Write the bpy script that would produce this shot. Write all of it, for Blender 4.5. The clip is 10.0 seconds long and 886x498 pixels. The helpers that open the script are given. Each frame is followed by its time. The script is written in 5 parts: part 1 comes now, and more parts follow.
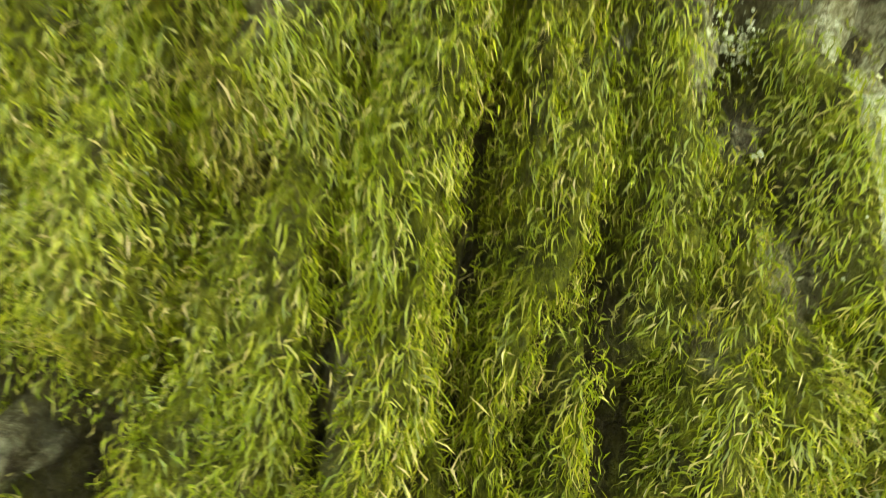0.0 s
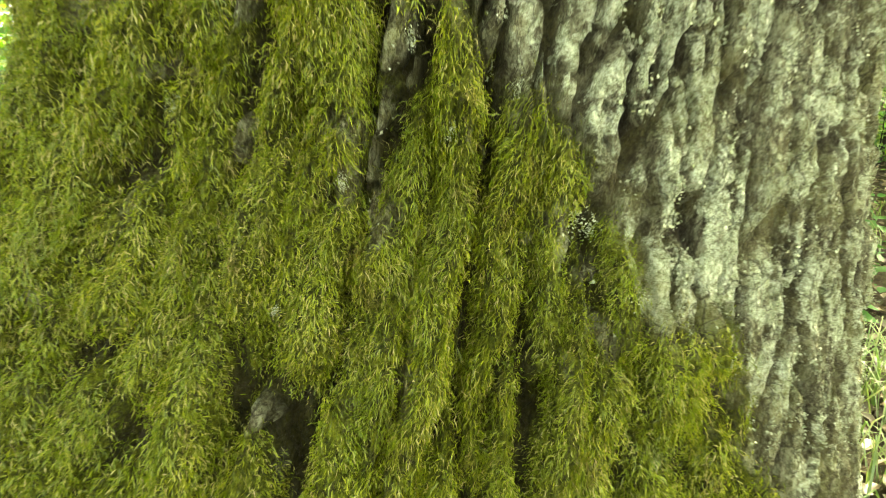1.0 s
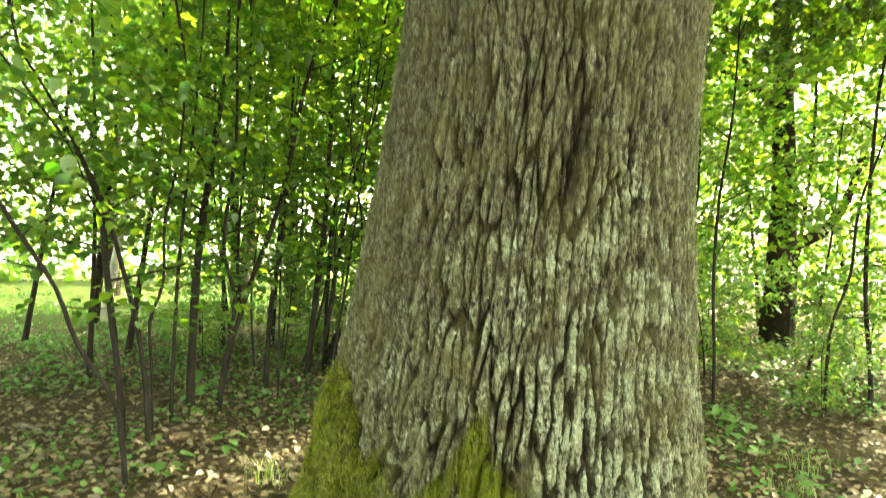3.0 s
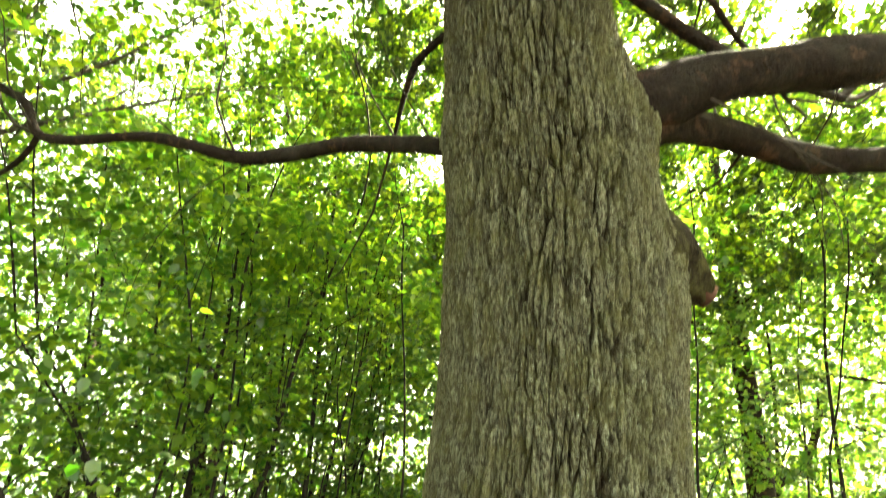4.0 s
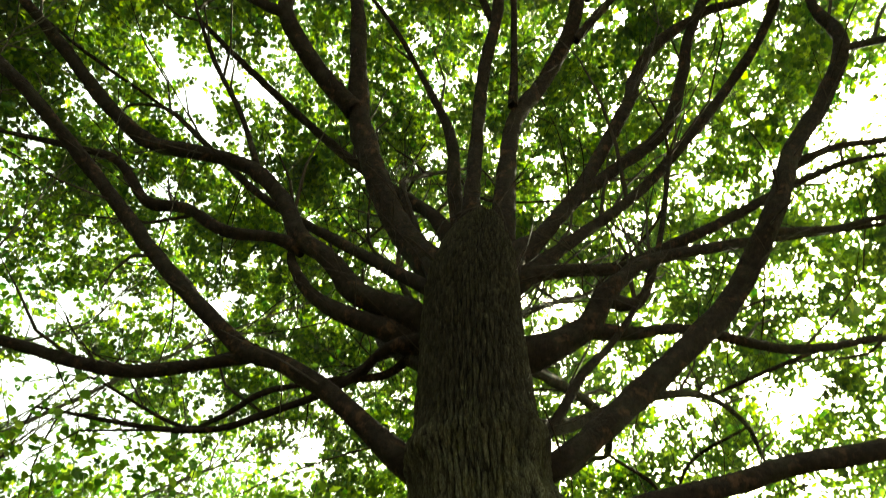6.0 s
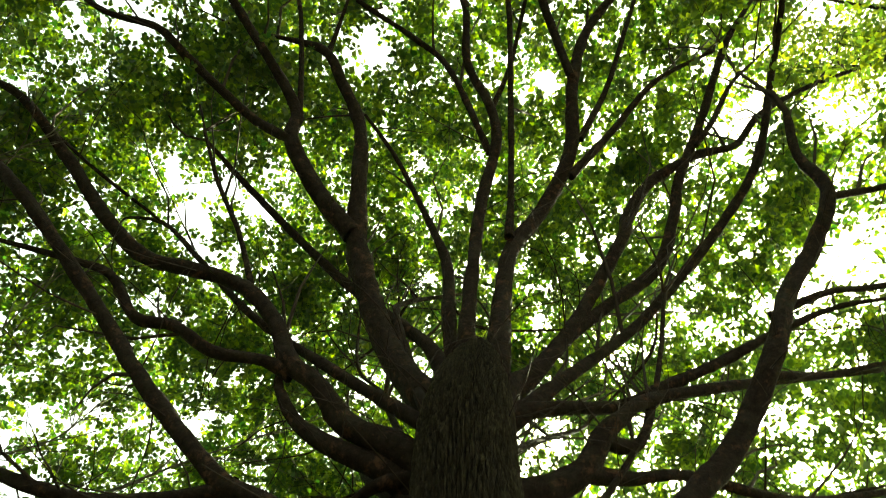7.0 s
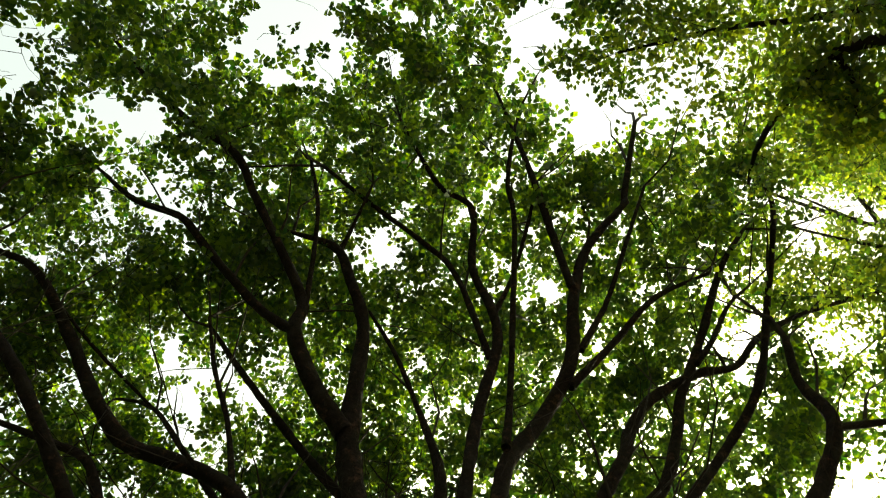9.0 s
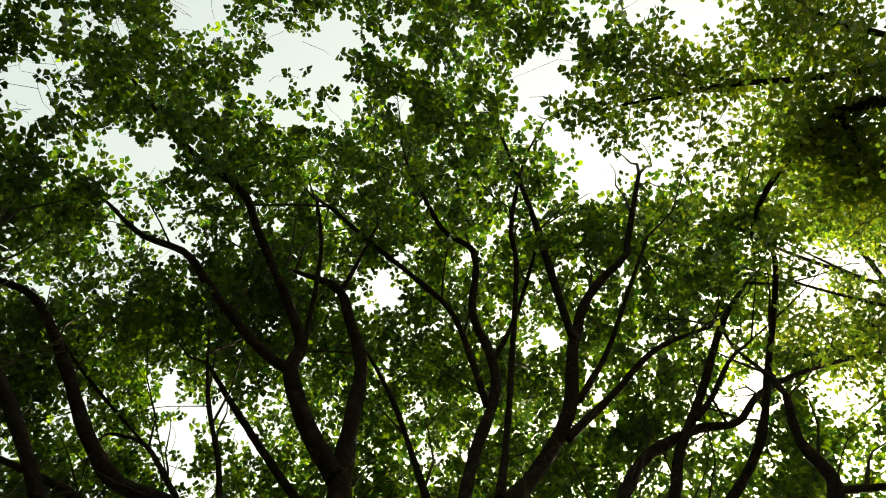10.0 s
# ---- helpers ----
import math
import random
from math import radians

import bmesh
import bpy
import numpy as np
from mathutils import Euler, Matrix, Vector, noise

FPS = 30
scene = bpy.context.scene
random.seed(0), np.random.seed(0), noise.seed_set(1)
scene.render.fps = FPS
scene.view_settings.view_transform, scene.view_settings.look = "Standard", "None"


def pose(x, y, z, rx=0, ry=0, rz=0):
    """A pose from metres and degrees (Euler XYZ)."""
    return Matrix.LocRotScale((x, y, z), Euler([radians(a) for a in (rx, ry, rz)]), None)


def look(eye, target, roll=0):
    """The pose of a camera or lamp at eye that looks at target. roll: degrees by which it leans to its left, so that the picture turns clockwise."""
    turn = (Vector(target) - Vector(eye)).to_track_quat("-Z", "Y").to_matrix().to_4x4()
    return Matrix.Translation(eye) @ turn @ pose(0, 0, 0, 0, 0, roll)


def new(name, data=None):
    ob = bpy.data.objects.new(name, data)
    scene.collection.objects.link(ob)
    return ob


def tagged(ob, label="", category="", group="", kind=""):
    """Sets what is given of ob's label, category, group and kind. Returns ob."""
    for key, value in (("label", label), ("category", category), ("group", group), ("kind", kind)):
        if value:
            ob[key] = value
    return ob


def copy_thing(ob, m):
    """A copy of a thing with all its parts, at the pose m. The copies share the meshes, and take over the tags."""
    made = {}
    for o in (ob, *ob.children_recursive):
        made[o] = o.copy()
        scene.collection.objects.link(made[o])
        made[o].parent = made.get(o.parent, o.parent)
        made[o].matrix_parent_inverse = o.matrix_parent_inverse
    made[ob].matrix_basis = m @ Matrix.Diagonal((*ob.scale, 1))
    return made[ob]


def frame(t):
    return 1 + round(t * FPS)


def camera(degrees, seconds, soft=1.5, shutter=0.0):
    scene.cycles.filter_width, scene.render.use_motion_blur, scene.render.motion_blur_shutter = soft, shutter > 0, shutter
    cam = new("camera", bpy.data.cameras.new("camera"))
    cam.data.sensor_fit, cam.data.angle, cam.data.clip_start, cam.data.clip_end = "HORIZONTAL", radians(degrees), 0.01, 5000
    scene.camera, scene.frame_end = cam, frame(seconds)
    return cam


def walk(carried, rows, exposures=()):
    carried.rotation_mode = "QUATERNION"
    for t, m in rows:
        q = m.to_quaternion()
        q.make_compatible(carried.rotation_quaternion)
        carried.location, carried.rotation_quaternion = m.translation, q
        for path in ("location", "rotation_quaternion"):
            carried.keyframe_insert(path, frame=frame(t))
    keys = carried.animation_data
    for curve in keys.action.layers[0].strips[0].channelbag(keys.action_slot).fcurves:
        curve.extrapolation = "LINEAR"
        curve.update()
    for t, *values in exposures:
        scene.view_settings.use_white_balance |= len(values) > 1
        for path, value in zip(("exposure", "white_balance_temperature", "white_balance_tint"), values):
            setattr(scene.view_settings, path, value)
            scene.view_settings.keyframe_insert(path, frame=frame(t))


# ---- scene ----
import collections

cam = camera(66.4, 10.0, soft=1.0, shutter=0.28)
PATH = [
    (0, (-0.078, -0.702, 0.755), (0.080, 1.224, 0.240), 3.18),
    (0.5, (-0.094, -0.789, 0.814), (0.016, 1.138, 0.289), 2.55),
    (1, (-0.087, -0.938, 0.878), (-0.009, 0.986, 0.337), 2.36),
    (1.5, (-0.128, -1.088, 0.941), (-0.058, 0.850, 0.449), 2.29),
    (2, (-0.224, -1.327, 1.071), (-0.154, 0.633, 0.679), 2.40),
    (2.2, (-0.238, -1.416, 1.128), (-0.163, 0.558, 0.817), 2.37),
    (3.3, (-0.388, -1.881, 1.439), (-0.264, 0.099, 1.693), 1.30),
    (3.5, (-0.452, -1.963, 1.496), (-0.316, -0.004, 1.876), 0.69),
    (4, (-0.545, -2.133, 1.626), (-0.361, -0.278, 2.350), 0.50),
    (4.5, (-0.586, -2.345, 1.772), (-0.384, -0.648, 2.811), 0.12),
    (5, (-0.595, -2.416, 1.865), (-0.395, -0.910, 3.166), 0.76),
    (5.5, (-0.599, -2.423, 1.909), (-0.413, -1.124, 3.417), 1.38),
    (6, (-0.604, -2.436, 1.942), (-0.446, -1.365, 3.624), 2.19),
    (7.5, (-0.709, -2.456, 2.048), (-0.596, -1.812, 3.939), 4.39),
    (8, (-0.715, -2.465, 2.057), (-0.638, -1.951, 3.989), 6.76),
    (8.5, (-0.720, -2.479, 2.038), (-0.687, -2.126, 4.006), 10.89),
    (9, (-0.695, -2.508, 2.029), (-0.711, -2.286, 4.017), 20.81),
    (9.5, (-0.657, -2.535, 2.017), (-0.705, -2.375, 4.010), 34.25),
    (10, (-0.651, -2.554, 2.022), (-0.722, -2.443, 4.018), 51.08),
]

EXPOSURES = [(0, 4.5, 8500, -8), (0.6, 4.3, 8500, -12), (1.4, 4.22, 8550, -14), (2.2, 4.17, 8600, -16), (3.5, 4.15, 8300, -14), (4, 4.0, 8100, -10), (4.5, 3.4, 7900, -8), (5, 2.65, 8000, -12), (5.5, 2.52, 8100, -18), (6.0, 2.47, 8050, -18), (7.5, 2.32, 7900, -20), (8.5, 1.55, 7800, -16), (10, 1.0, 7800, -10)]
walk(cam, [(t, look(eye, target, roll)) for t, eye, target, roll in PATH], EXPOSURES)

# ---- daylight: a high sun behind the oak, to the right, and a hazy summer sky ----
SUN_TO = Vector((0.8, 0.6, 0.95)).normalized()
world = bpy.data.worlds.new("summer_sky")
scene.world = world
world.use_nodes = True
wn = world.node_tree.nodes
sky = wn.new("ShaderNodeTexSky")
sky.sky_type = "NISHITA"
sky.sun_disc = False
sky.sun_elevation = math.asin(SUN_TO.z)
sky.sun_rotation = math.atan2(SUN_TO.x, SUN_TO.y)
sky.air_density, sky.dust_density, sky.ozone_density = 0.6, 10.0, 0.3
wn["Background"].inputs["Strength"].default_value = 0.15
# thin white summer haze over the whole sky
haze = wn.new("ShaderNodeMix")
haze.data_type, haze.blend_type = "RGBA", "ADD"
haze.inputs[0].default_value = 1.0
haze.inputs[7].default_value = (1.75, 1.78, 1.82, 1)
world.node_tree.links.new(sky.outputs["Color"], haze.inputs[6])
world.node_tree.links.new(haze.outputs[2], wn["Background"].inputs["Color"])
sun_data = bpy.data.lights.new("sun", "SUN")
sun_data.energy, sun_data.angle, sun_data.color = 5.0, radians(0.6), (1.0, 0.95, 0.85)
sun = new("sun", sun_data)
sun.matrix_world = look(SUN_TO * 40, (0, 0, 0))

rng = np.random.default_rng(7)


# ---- materials ----
class Nodes:
    """A short hand for one node material."""

    def __init__(self, name):
        self.mat = bpy.data.materials.new(name)
        self.mat.use_nodes = True
        self.t = self.mat.node_tree
        self.t.nodes.clear()
        self.out = self.t.nodes.new("ShaderNodeOutputMaterial")

    def add(self, kind, **inputs):
        node = self.t.nodes.new(kind)
        for key, value in inputs.items():
            self.put(node, key.replace("_", " "), value)
        return node

    def put(self, node, key, value):
        if isinstance(value, bpy.types.NodeSocket):
            self.t.links.new(value, node.inputs[key])
        else:
            node.inputs[key].default_value = value

    def coords(self, stretch=(1, 1, 1)):
        tc = self.t.nodes.new("ShaderNodeTexCoord")
        mp = self.t.nodes.new("ShaderNodeMapping")
        mp.inputs["Scale"].default_value = stretch
        self.t.links.new(tc.outputs["Object"], mp.inputs["Vector"])
        return mp.outputs["Vector"]

    def noise(self, scale, detail=4.0, rough=0.6, vector=None):
        n = self.add("ShaderNodeTexNoise", Scale=scale, Detail=detail, Roughness=rough)
        self.put(n, "Vector", vector if vector is not None else self.coords())
        return n.outputs["Fac"]

    def ramp(self, fac, *stops):
        n = self.t.nodes.new("ShaderNodeValToRGB")
        while len(n.color_ramp.elements) < len(stops):
            n.color_ramp.elements.new(0.5)
        for el, (at, col) in zip(n.color_ramp.elements, stops):
            el.position = at
            el.color = (*col, 1) if len(col) == 3 else col
        self.t.links.new(fac, n.inputs["Fac"])
        return n.outputs["Color"]

    def mix(self, fac, a, b):
        n = self.t.nodes.new("ShaderNodeMix")
        n.data_type = "RGBA"
        for key, value in ((0, fac), (6, a), (7, b)):
            if isinstance(value, bpy.types.NodeSocket):
                self.t.links.new(value, n.inputs[key])
            else:
                n.inputs[key].default_value = value if key == 0 else (*value, 1)
        return n.outputs[2]

    def maths(self, op, a, b):
        n = self.t.nodes.new("ShaderNodeMath")
        n.operation = op
        n.use_clamp = True
        for k, value in ((0, a), (1, b)):
            if isinstance(value, bpy.types.NodeSocket):
                self.t.links.new(value, n.inputs[k])
            else:
                n.inputs[k].default_value = value
        return n.outputs[0]

    def attr(self, name):
        n = self.t.nodes.new("ShaderNodeAttribute")
        n.attribute_name = name
        return n.outputs["Fac"]

    def island(self):
        return self.t.nodes.new("ShaderNodeNewGeometry").outputs["Random Per Island"]

    def bump(self, height, strength=0.5, distance=0.01):
        return self.add("ShaderNodeBump", Height=height, Strength=strength, Distance=distance).outputs["Normal"]

    def surface(self, colour, rough=0.85, normal=None, specular=0.3):
        b = self.add("ShaderNodeBsdfPrincipled", Roughness=rough)
        b.inputs["Specular IOR Level"].default_value = specular
        self.put(b, "Base Color", colour if isinstance(colour, bpy.types.NodeSocket) else (*colour, 1))
        if normal is not None:
            self.put(b, "Normal", normal)
        self.t.links.new(b.outputs[0], self.out.inputs["Surface"])
        return self.mat

    def leaf(self, colour, through_colour, share=0.5, gloss=0.08):
        """A thin leaf: part of the light goes through it."""
        d = self.add("ShaderNodeBsdfDiffuse", Color=colour)
        tr = self.add("ShaderNodeBsdfTranslucent", Color=through_colour)
        g = self.add("ShaderNodeBsdfGlossy", Roughness=0.45)
        m1 = self.add("ShaderNodeMixShader", Fac=share)
        self.t.links.new(d.outputs[0], m1.inputs[1])
        self.t.links.new(tr.outputs[0], m1.inputs[2])
        m2 = self.add("ShaderNodeMixShader", Fac=gloss)
        self.t.links.new(m1.outputs[0], m2.inputs[1])
        self.t.links.new(g.outputs[0], m2.inputs[2])
        self.t.links.new(m2.outputs[0], self.out.inputs["Surface"])
        return self.mat


def make_trunk_bark():
    n = Nodes("oak_bark_with_lichen")
    v = n.coords((1, 1, 0.4))
    # furrows are browner inner bark, darkened further to paint their shade into the colour
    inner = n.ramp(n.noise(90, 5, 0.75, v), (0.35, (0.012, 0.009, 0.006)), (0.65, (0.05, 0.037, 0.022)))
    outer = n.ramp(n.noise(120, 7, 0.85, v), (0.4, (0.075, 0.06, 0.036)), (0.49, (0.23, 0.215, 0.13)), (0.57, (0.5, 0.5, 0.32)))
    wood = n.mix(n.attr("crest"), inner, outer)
    pale = n.ramp(n.noise(190, 6, 0.85), (0.38, (0.17, 0.17, 0.09)), (0.48, (0.52, 0.56, 0.36)), (0.57, (0.8, 0.84, 0.62)))
    patch = n.maths("ADD", n.maths("MULTIPLY", n.noise(16, 3, 0.6), 0.42), n.maths("MULTIPLY", n.noise(75, 6, 0.85), 0.58))
    speck = n.maths("ADD", n.maths("MULTIPLY", patch, 0.8), n.maths("MULTIPLY", n.attr("lichen"), 0.2))
    col = n.mix(n.ramp(speck, (0.535, (0, 0, 0)), (0.585, (1, 1, 1))), wood, pale)
    film = n.ramp(n.noise(9, 7, 0.8), (0.44, (0, 0, 0)), (0.62, (0.6, 0.6, 0.6)))
    col = n.mix(film, col, (0.2, 0.185, 0.065))
    # higher up the colour darkens to put the crown's shade into the bark
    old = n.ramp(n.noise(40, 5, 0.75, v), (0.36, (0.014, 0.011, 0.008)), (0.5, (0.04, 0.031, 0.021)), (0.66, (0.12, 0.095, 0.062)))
    # furrow shade painted in, since flat light hides the relief
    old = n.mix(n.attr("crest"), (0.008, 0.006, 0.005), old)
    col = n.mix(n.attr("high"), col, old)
    green = n.ramp(n.noise(110, 5, 0.8), (0.37, (0.035, 0.038, 0.006)), (0.5, (0.1, 0.115, 0.01)), (0.63, (0.2, 0.215, 0.02)))
    # bark brown in the gaps, kept dark to paint shade between the cushions
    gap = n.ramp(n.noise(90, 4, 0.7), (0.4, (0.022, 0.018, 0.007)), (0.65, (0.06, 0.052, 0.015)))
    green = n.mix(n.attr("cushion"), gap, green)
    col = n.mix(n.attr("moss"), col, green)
    rot = n.ramp(n.noise(30, 3, 0.6, v), (0.45, (0.008, 0.006, 0.004)), (0.7, (0.05, 0.022, 0.012)))
    col = n.mix(n.attr("wound"), col, rot)
    grain = n.maths("ADD", n.maths("MULTIPLY", n.noise(110, 7, 0.85, v), 0.6), n.maths("MULTIPLY", n.noise(420, 4, 0.8), 0.4))
    drift = n.add("ShaderNodeTexNoise", Scale=45.0, Detail=4.0)
    n.put(drift, "Vector", n.coords())
    warp = n.t.nodes.new("ShaderNodeVectorMath")
    warp.operation = "MULTIPLY_ADD"
    n.t.links.new(drift.outputs["Color"], warp.inputs[0])
    warp.inputs[1].default_value = (0.035, 0.035, 0.03)
    n.t.links.new(n.coords((1, 1, 0.4)), warp.inputs[2])
    flake = n.add("ShaderNodeTexVoronoi", Scale=75.0, Vector=warp.outputs[0])
    flake.feature = "DISTANCE_TO_EDGE"
    seam = n.ramp(flake.outputs["Distance"], (0.0, (0.75, 0.75, 0.75)), (0.09, (0, 0, 0)))
    seam = n.maths("MULTIPLY", seam, n.ramp(n.noise(24, 3), (0.42, (0, 0, 0)), (0.56, (1, 1, 1))))
    col = n.mix(seam, col, (0.045, 0.035, 0.02))
    dust = n.ramp(n.noise(330, 5, 0.8), (0.36, (0.5, 0.48, 0.42)), (0.56, (1, 1, 1)))
    grit = n.t.nodes.new("ShaderNodeMix")
    grit.data_type = "RGBA"
    grit.blend_type = "MULTIPLY"
    grit.inputs[0].default_value = 0.8
    n.t.links.new(col, grit.inputs[6])
    n.t.links.new(dust, grit.inputs[7])
    col = grit.outputs[2]
    first = n.bump(n.ramp(flake.outputs["Distance"], (0.0, (0, 0, 0)), (0.12, (1, 1, 1))), 0.8, 0.003)
    last = n.add("ShaderNodeBump", Height=grain, Strength=1.0, Distance=0.022, Normal=first).outputs["Normal"]
    return n.surface(col, 0.92, last, 0.1)


def make_limb_bark():
    n = Nodes("limb_bark")
    v = n.coords((1, 1, 1))
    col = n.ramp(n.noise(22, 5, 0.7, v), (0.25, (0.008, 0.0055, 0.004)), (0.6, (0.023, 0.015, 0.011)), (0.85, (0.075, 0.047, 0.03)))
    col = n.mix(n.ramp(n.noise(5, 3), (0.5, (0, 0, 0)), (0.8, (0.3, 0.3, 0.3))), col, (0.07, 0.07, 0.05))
    # reddish-tan patches put sunlit spots into the limbs' colour
    sun_patch = n.ramp(n.noise(7, 5, 0.75), (0.56, (0, 0, 0)), (0.66, (0.7, 0.7, 0.7)))
    col = n.mix(sun_patch, col, (0.09, 0.048, 0.028))
    return n.surface(col, 0.9, n.bump(n.noise(60, 5, 0.7), 0.9, 0.02), 0.15)


def make_thin_bark(name, dark, light):
    n = Nodes(name)
    return n.surface(n.ramp(n.noise(14, 5, 0.7, n.coords((1, 1, 0.4))), (0.3, dark), (0.75, light)), 0.85, n.bump(n.noise(60), 0.5, 0.01), 0.2)


def make_leaf(name, low, high, glow_low, glow_high, share=0.5, gloss=0.08):
    n = Nodes(name)
    r = n.island()
    col = n.ramp(r, (0.0, low), (1.0, high))
    middle = [0.7 * a + 0.3 * b for a, b in zip(glow_low, glow_high)]
    glow = n.ramp(r, (0.0, glow_low), (0.55, middle), (1.0, glow_high))
    return n.leaf(col, glow, share, gloss)


def make_moss():
    n = Nodes("feather_moss")
    r = n.island()
    col = n.ramp(r, (0.0, (0.085, 0.105, 0.005)), (0.4, (0.165, 0.195, 0.008)), (0.8, (0.28, 0.3, 0.014)), (0.97, (0.38, 0.31, 0.12)))
    col = n.mix(n.ramp(n.noise(14, 3), (0.4, (0, 0, 0)), (0.7, (0.6, 0.6, 0.6))), col, (0.12, 0.17, 0.006))
    col = n.mix(n.ramp(n.noise(45, 3), (0.56, (0, 0, 0)), (0.7, (0.6, 0.6, 0.6))), col, (0.17, 0.12, 0.04))
    return n.leaf(col, col, 0.45, 0.03)


def make_ground():
    n = Nodes("forest_floor")
    col = n.ramp(n.noise(18, 6, 0.75), (0.3, (0.035, 0.026, 0.016)), (0.55, (0.07, 0.052, 0.03)), (0.75, (0.14, 0.105, 0.062)))
    grass = n.ramp(n.noise(30, 4, 0.7), (0.3, (0.03, 0.045, 0.01)), (0.7, (0.08, 0.11, 0.024)))
    col = n.mix(n.attr("green"), col, grass)
    return n.surface(col, 0.95, n.bump(n.noise(24, 6, 0.8), 1.0, 0.05), 0.1)


M_TRUNK = make_trunk_bark()
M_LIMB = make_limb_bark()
M_TWIG = make_thin_bark("twig_bark", (0.02, 0.015, 0.011), (0.06, 0.045, 0.033))
M_SAPLING = make_thin_bark("sapling_bark", (0.009, 0.007, 0.005), (0.034, 0.027, 0.02))
M_GREY_TWIG = make_thin_bark("grey_twig_bark", (0.05, 0.045, 0.037), (0.16, 0.145, 0.12))
M_PALE = make_thin_bark("pale_birch_bark", (0.3, 0.28, 0.24), (0.6, 0.58, 0.52))
M_OAK_LEAF = make_leaf("oak_leaf", (0.013, 0.034, 0.006), (0.034, 0.06, 0.008), (0.018, 0.1, 0.006), (0.36, 0.5, 0.016), 0.45)
M_WOOD_LEAF = make_leaf("understorey_leaf", (0.03, 0.08, 0.012), (0.075, 0.135, 0.018), (0.07, 0.24, 0.014), (0.46, 0.6, 0.045), 0.55, 0.1)
M_THIN_LEAF = make_leaf("sapling_leaf", (0.028, 0.075, 0.011), (0.068, 0.125, 0.017), (0.055, 0.2, 0.012), (0.4, 0.54, 0.04), 0.55, 0.05)
# brighter copy of the leaf: sunlight on the neighbouring crowns put into colour
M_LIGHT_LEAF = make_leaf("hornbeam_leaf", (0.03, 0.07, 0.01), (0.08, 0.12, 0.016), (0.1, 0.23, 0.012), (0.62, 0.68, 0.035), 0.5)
# darker copy for woodland crowns, with their shade put into the leaf colour
M_DEEP_LEAF = make_leaf("woodland_leaf", (0.02, 0.055, 0.01), (0.05, 0.1, 0.014), (0.03, 0.15, 0.01), (0.36, 0.5, 0.03), 0.45)
M_HERB = make_leaf("herb_leaf", (0.045, 0.12, 0.022), (0.085, 0.17, 0.03), (0.11, 0.3, 0.04), (0.2, 0.38, 0.05), 0.35)
M_GRASS = make_leaf("grass_blade", (0.09, 0.15, 0.03), (0.2, 0.22, 0.06), (0.16, 0.26, 0.05), (0.3, 0.34, 0.08), 0.35)
M_LITTER = make_leaf("dry_leaf", (0.045, 0.032, 0.018), (0.26, 0.19, 0.11), (0.1, 0.06, 0.03), (0.3, 0.2, 0.1), 0.15)
M_MOSS = make_moss()
M_GROUND = make_ground()


# ---- mesh helpers ----
def raw_mesh(name, verts, faces, material, smooth=False):
    """A mesh from arrays: verts (n, 3), faces (m, k) of one size or a list of such arrays."""
    groups = faces if isinstance(faces, list) else [faces]
    me = bpy.data.meshes.new(name)
    loops = np.concatenate([g.ravel() for g in groups]).astype(np.int32)
    sizes = np.concatenate([np.full(len(g), g.shape[1]) for g in groups]).astype(np.int32)
    starts = np.concatenate([[0], np.cumsum(sizes)[:-1]]).astype(np.int32)
    me.vertices.add(len(verts))
    me.vertices.foreach_set("co", np.ascontiguousarray(verts, dtype=np.float32).ravel())
    me.loops.add(len(loops))
    me.loops.foreach_set("vertex_index", loops)
    me.polygons.add(len(sizes))
    me.polygons.foreach_set("loop_start", starts)
    me.polygons.foreach_set("loop_total", sizes)
    if smooth:
        me.polygons.foreach_set("use_smooth", np.ones(len(sizes), dtype=bool))
    me.materials.append(material)
    me.update(calc_edges=True)
    return me


def part(name, me, parent, label=""):
    ob = new(name, me)
    ob.parent = parent
    if label:
        tagged(ob, label)
    return ob


def thing(name, label, category, group="", kind="", at=(0, 0, 0)):
    ob = tagged(new(name), label, category, group, kind)
    ob.location = at
    return ob


def hashed(ix, iy, seed):
    """A number from 0 to 1 for each lattice point."""
    h = np.sin(ix * 127.1 + iy * 311.7 + seed * 74.7) * 43758.5453
    return h - np.floor(h)


def smooth_noise(x, y, seed=0):
    ix, iy = np.floor(x), np.floor(y)
    fx, fy = x - ix, y - iy
    fx, fy = fx * fx * (3 - 2 * fx), fy * fy * (3 - 2 * fy)
    a, b = hashed(ix, iy, seed), hashed(ix + 1, iy, seed)
    c, d = hashed(ix, iy + 1, seed), hashed(ix + 1, iy + 1, seed)
    return (a * (1 - fx) + b * fx) * (1 - fy) + (c * (1 - fx) + d * fx) * fy


def layered(x, y, octaves=4, seed=0):
    total, weight = 0, 0
    for k in range(octaves):
        total = total + smooth_noise(x * 2**k, y * 2**k, seed + k) * 0.5**k
        weight += 0.5**k
    return total / weight


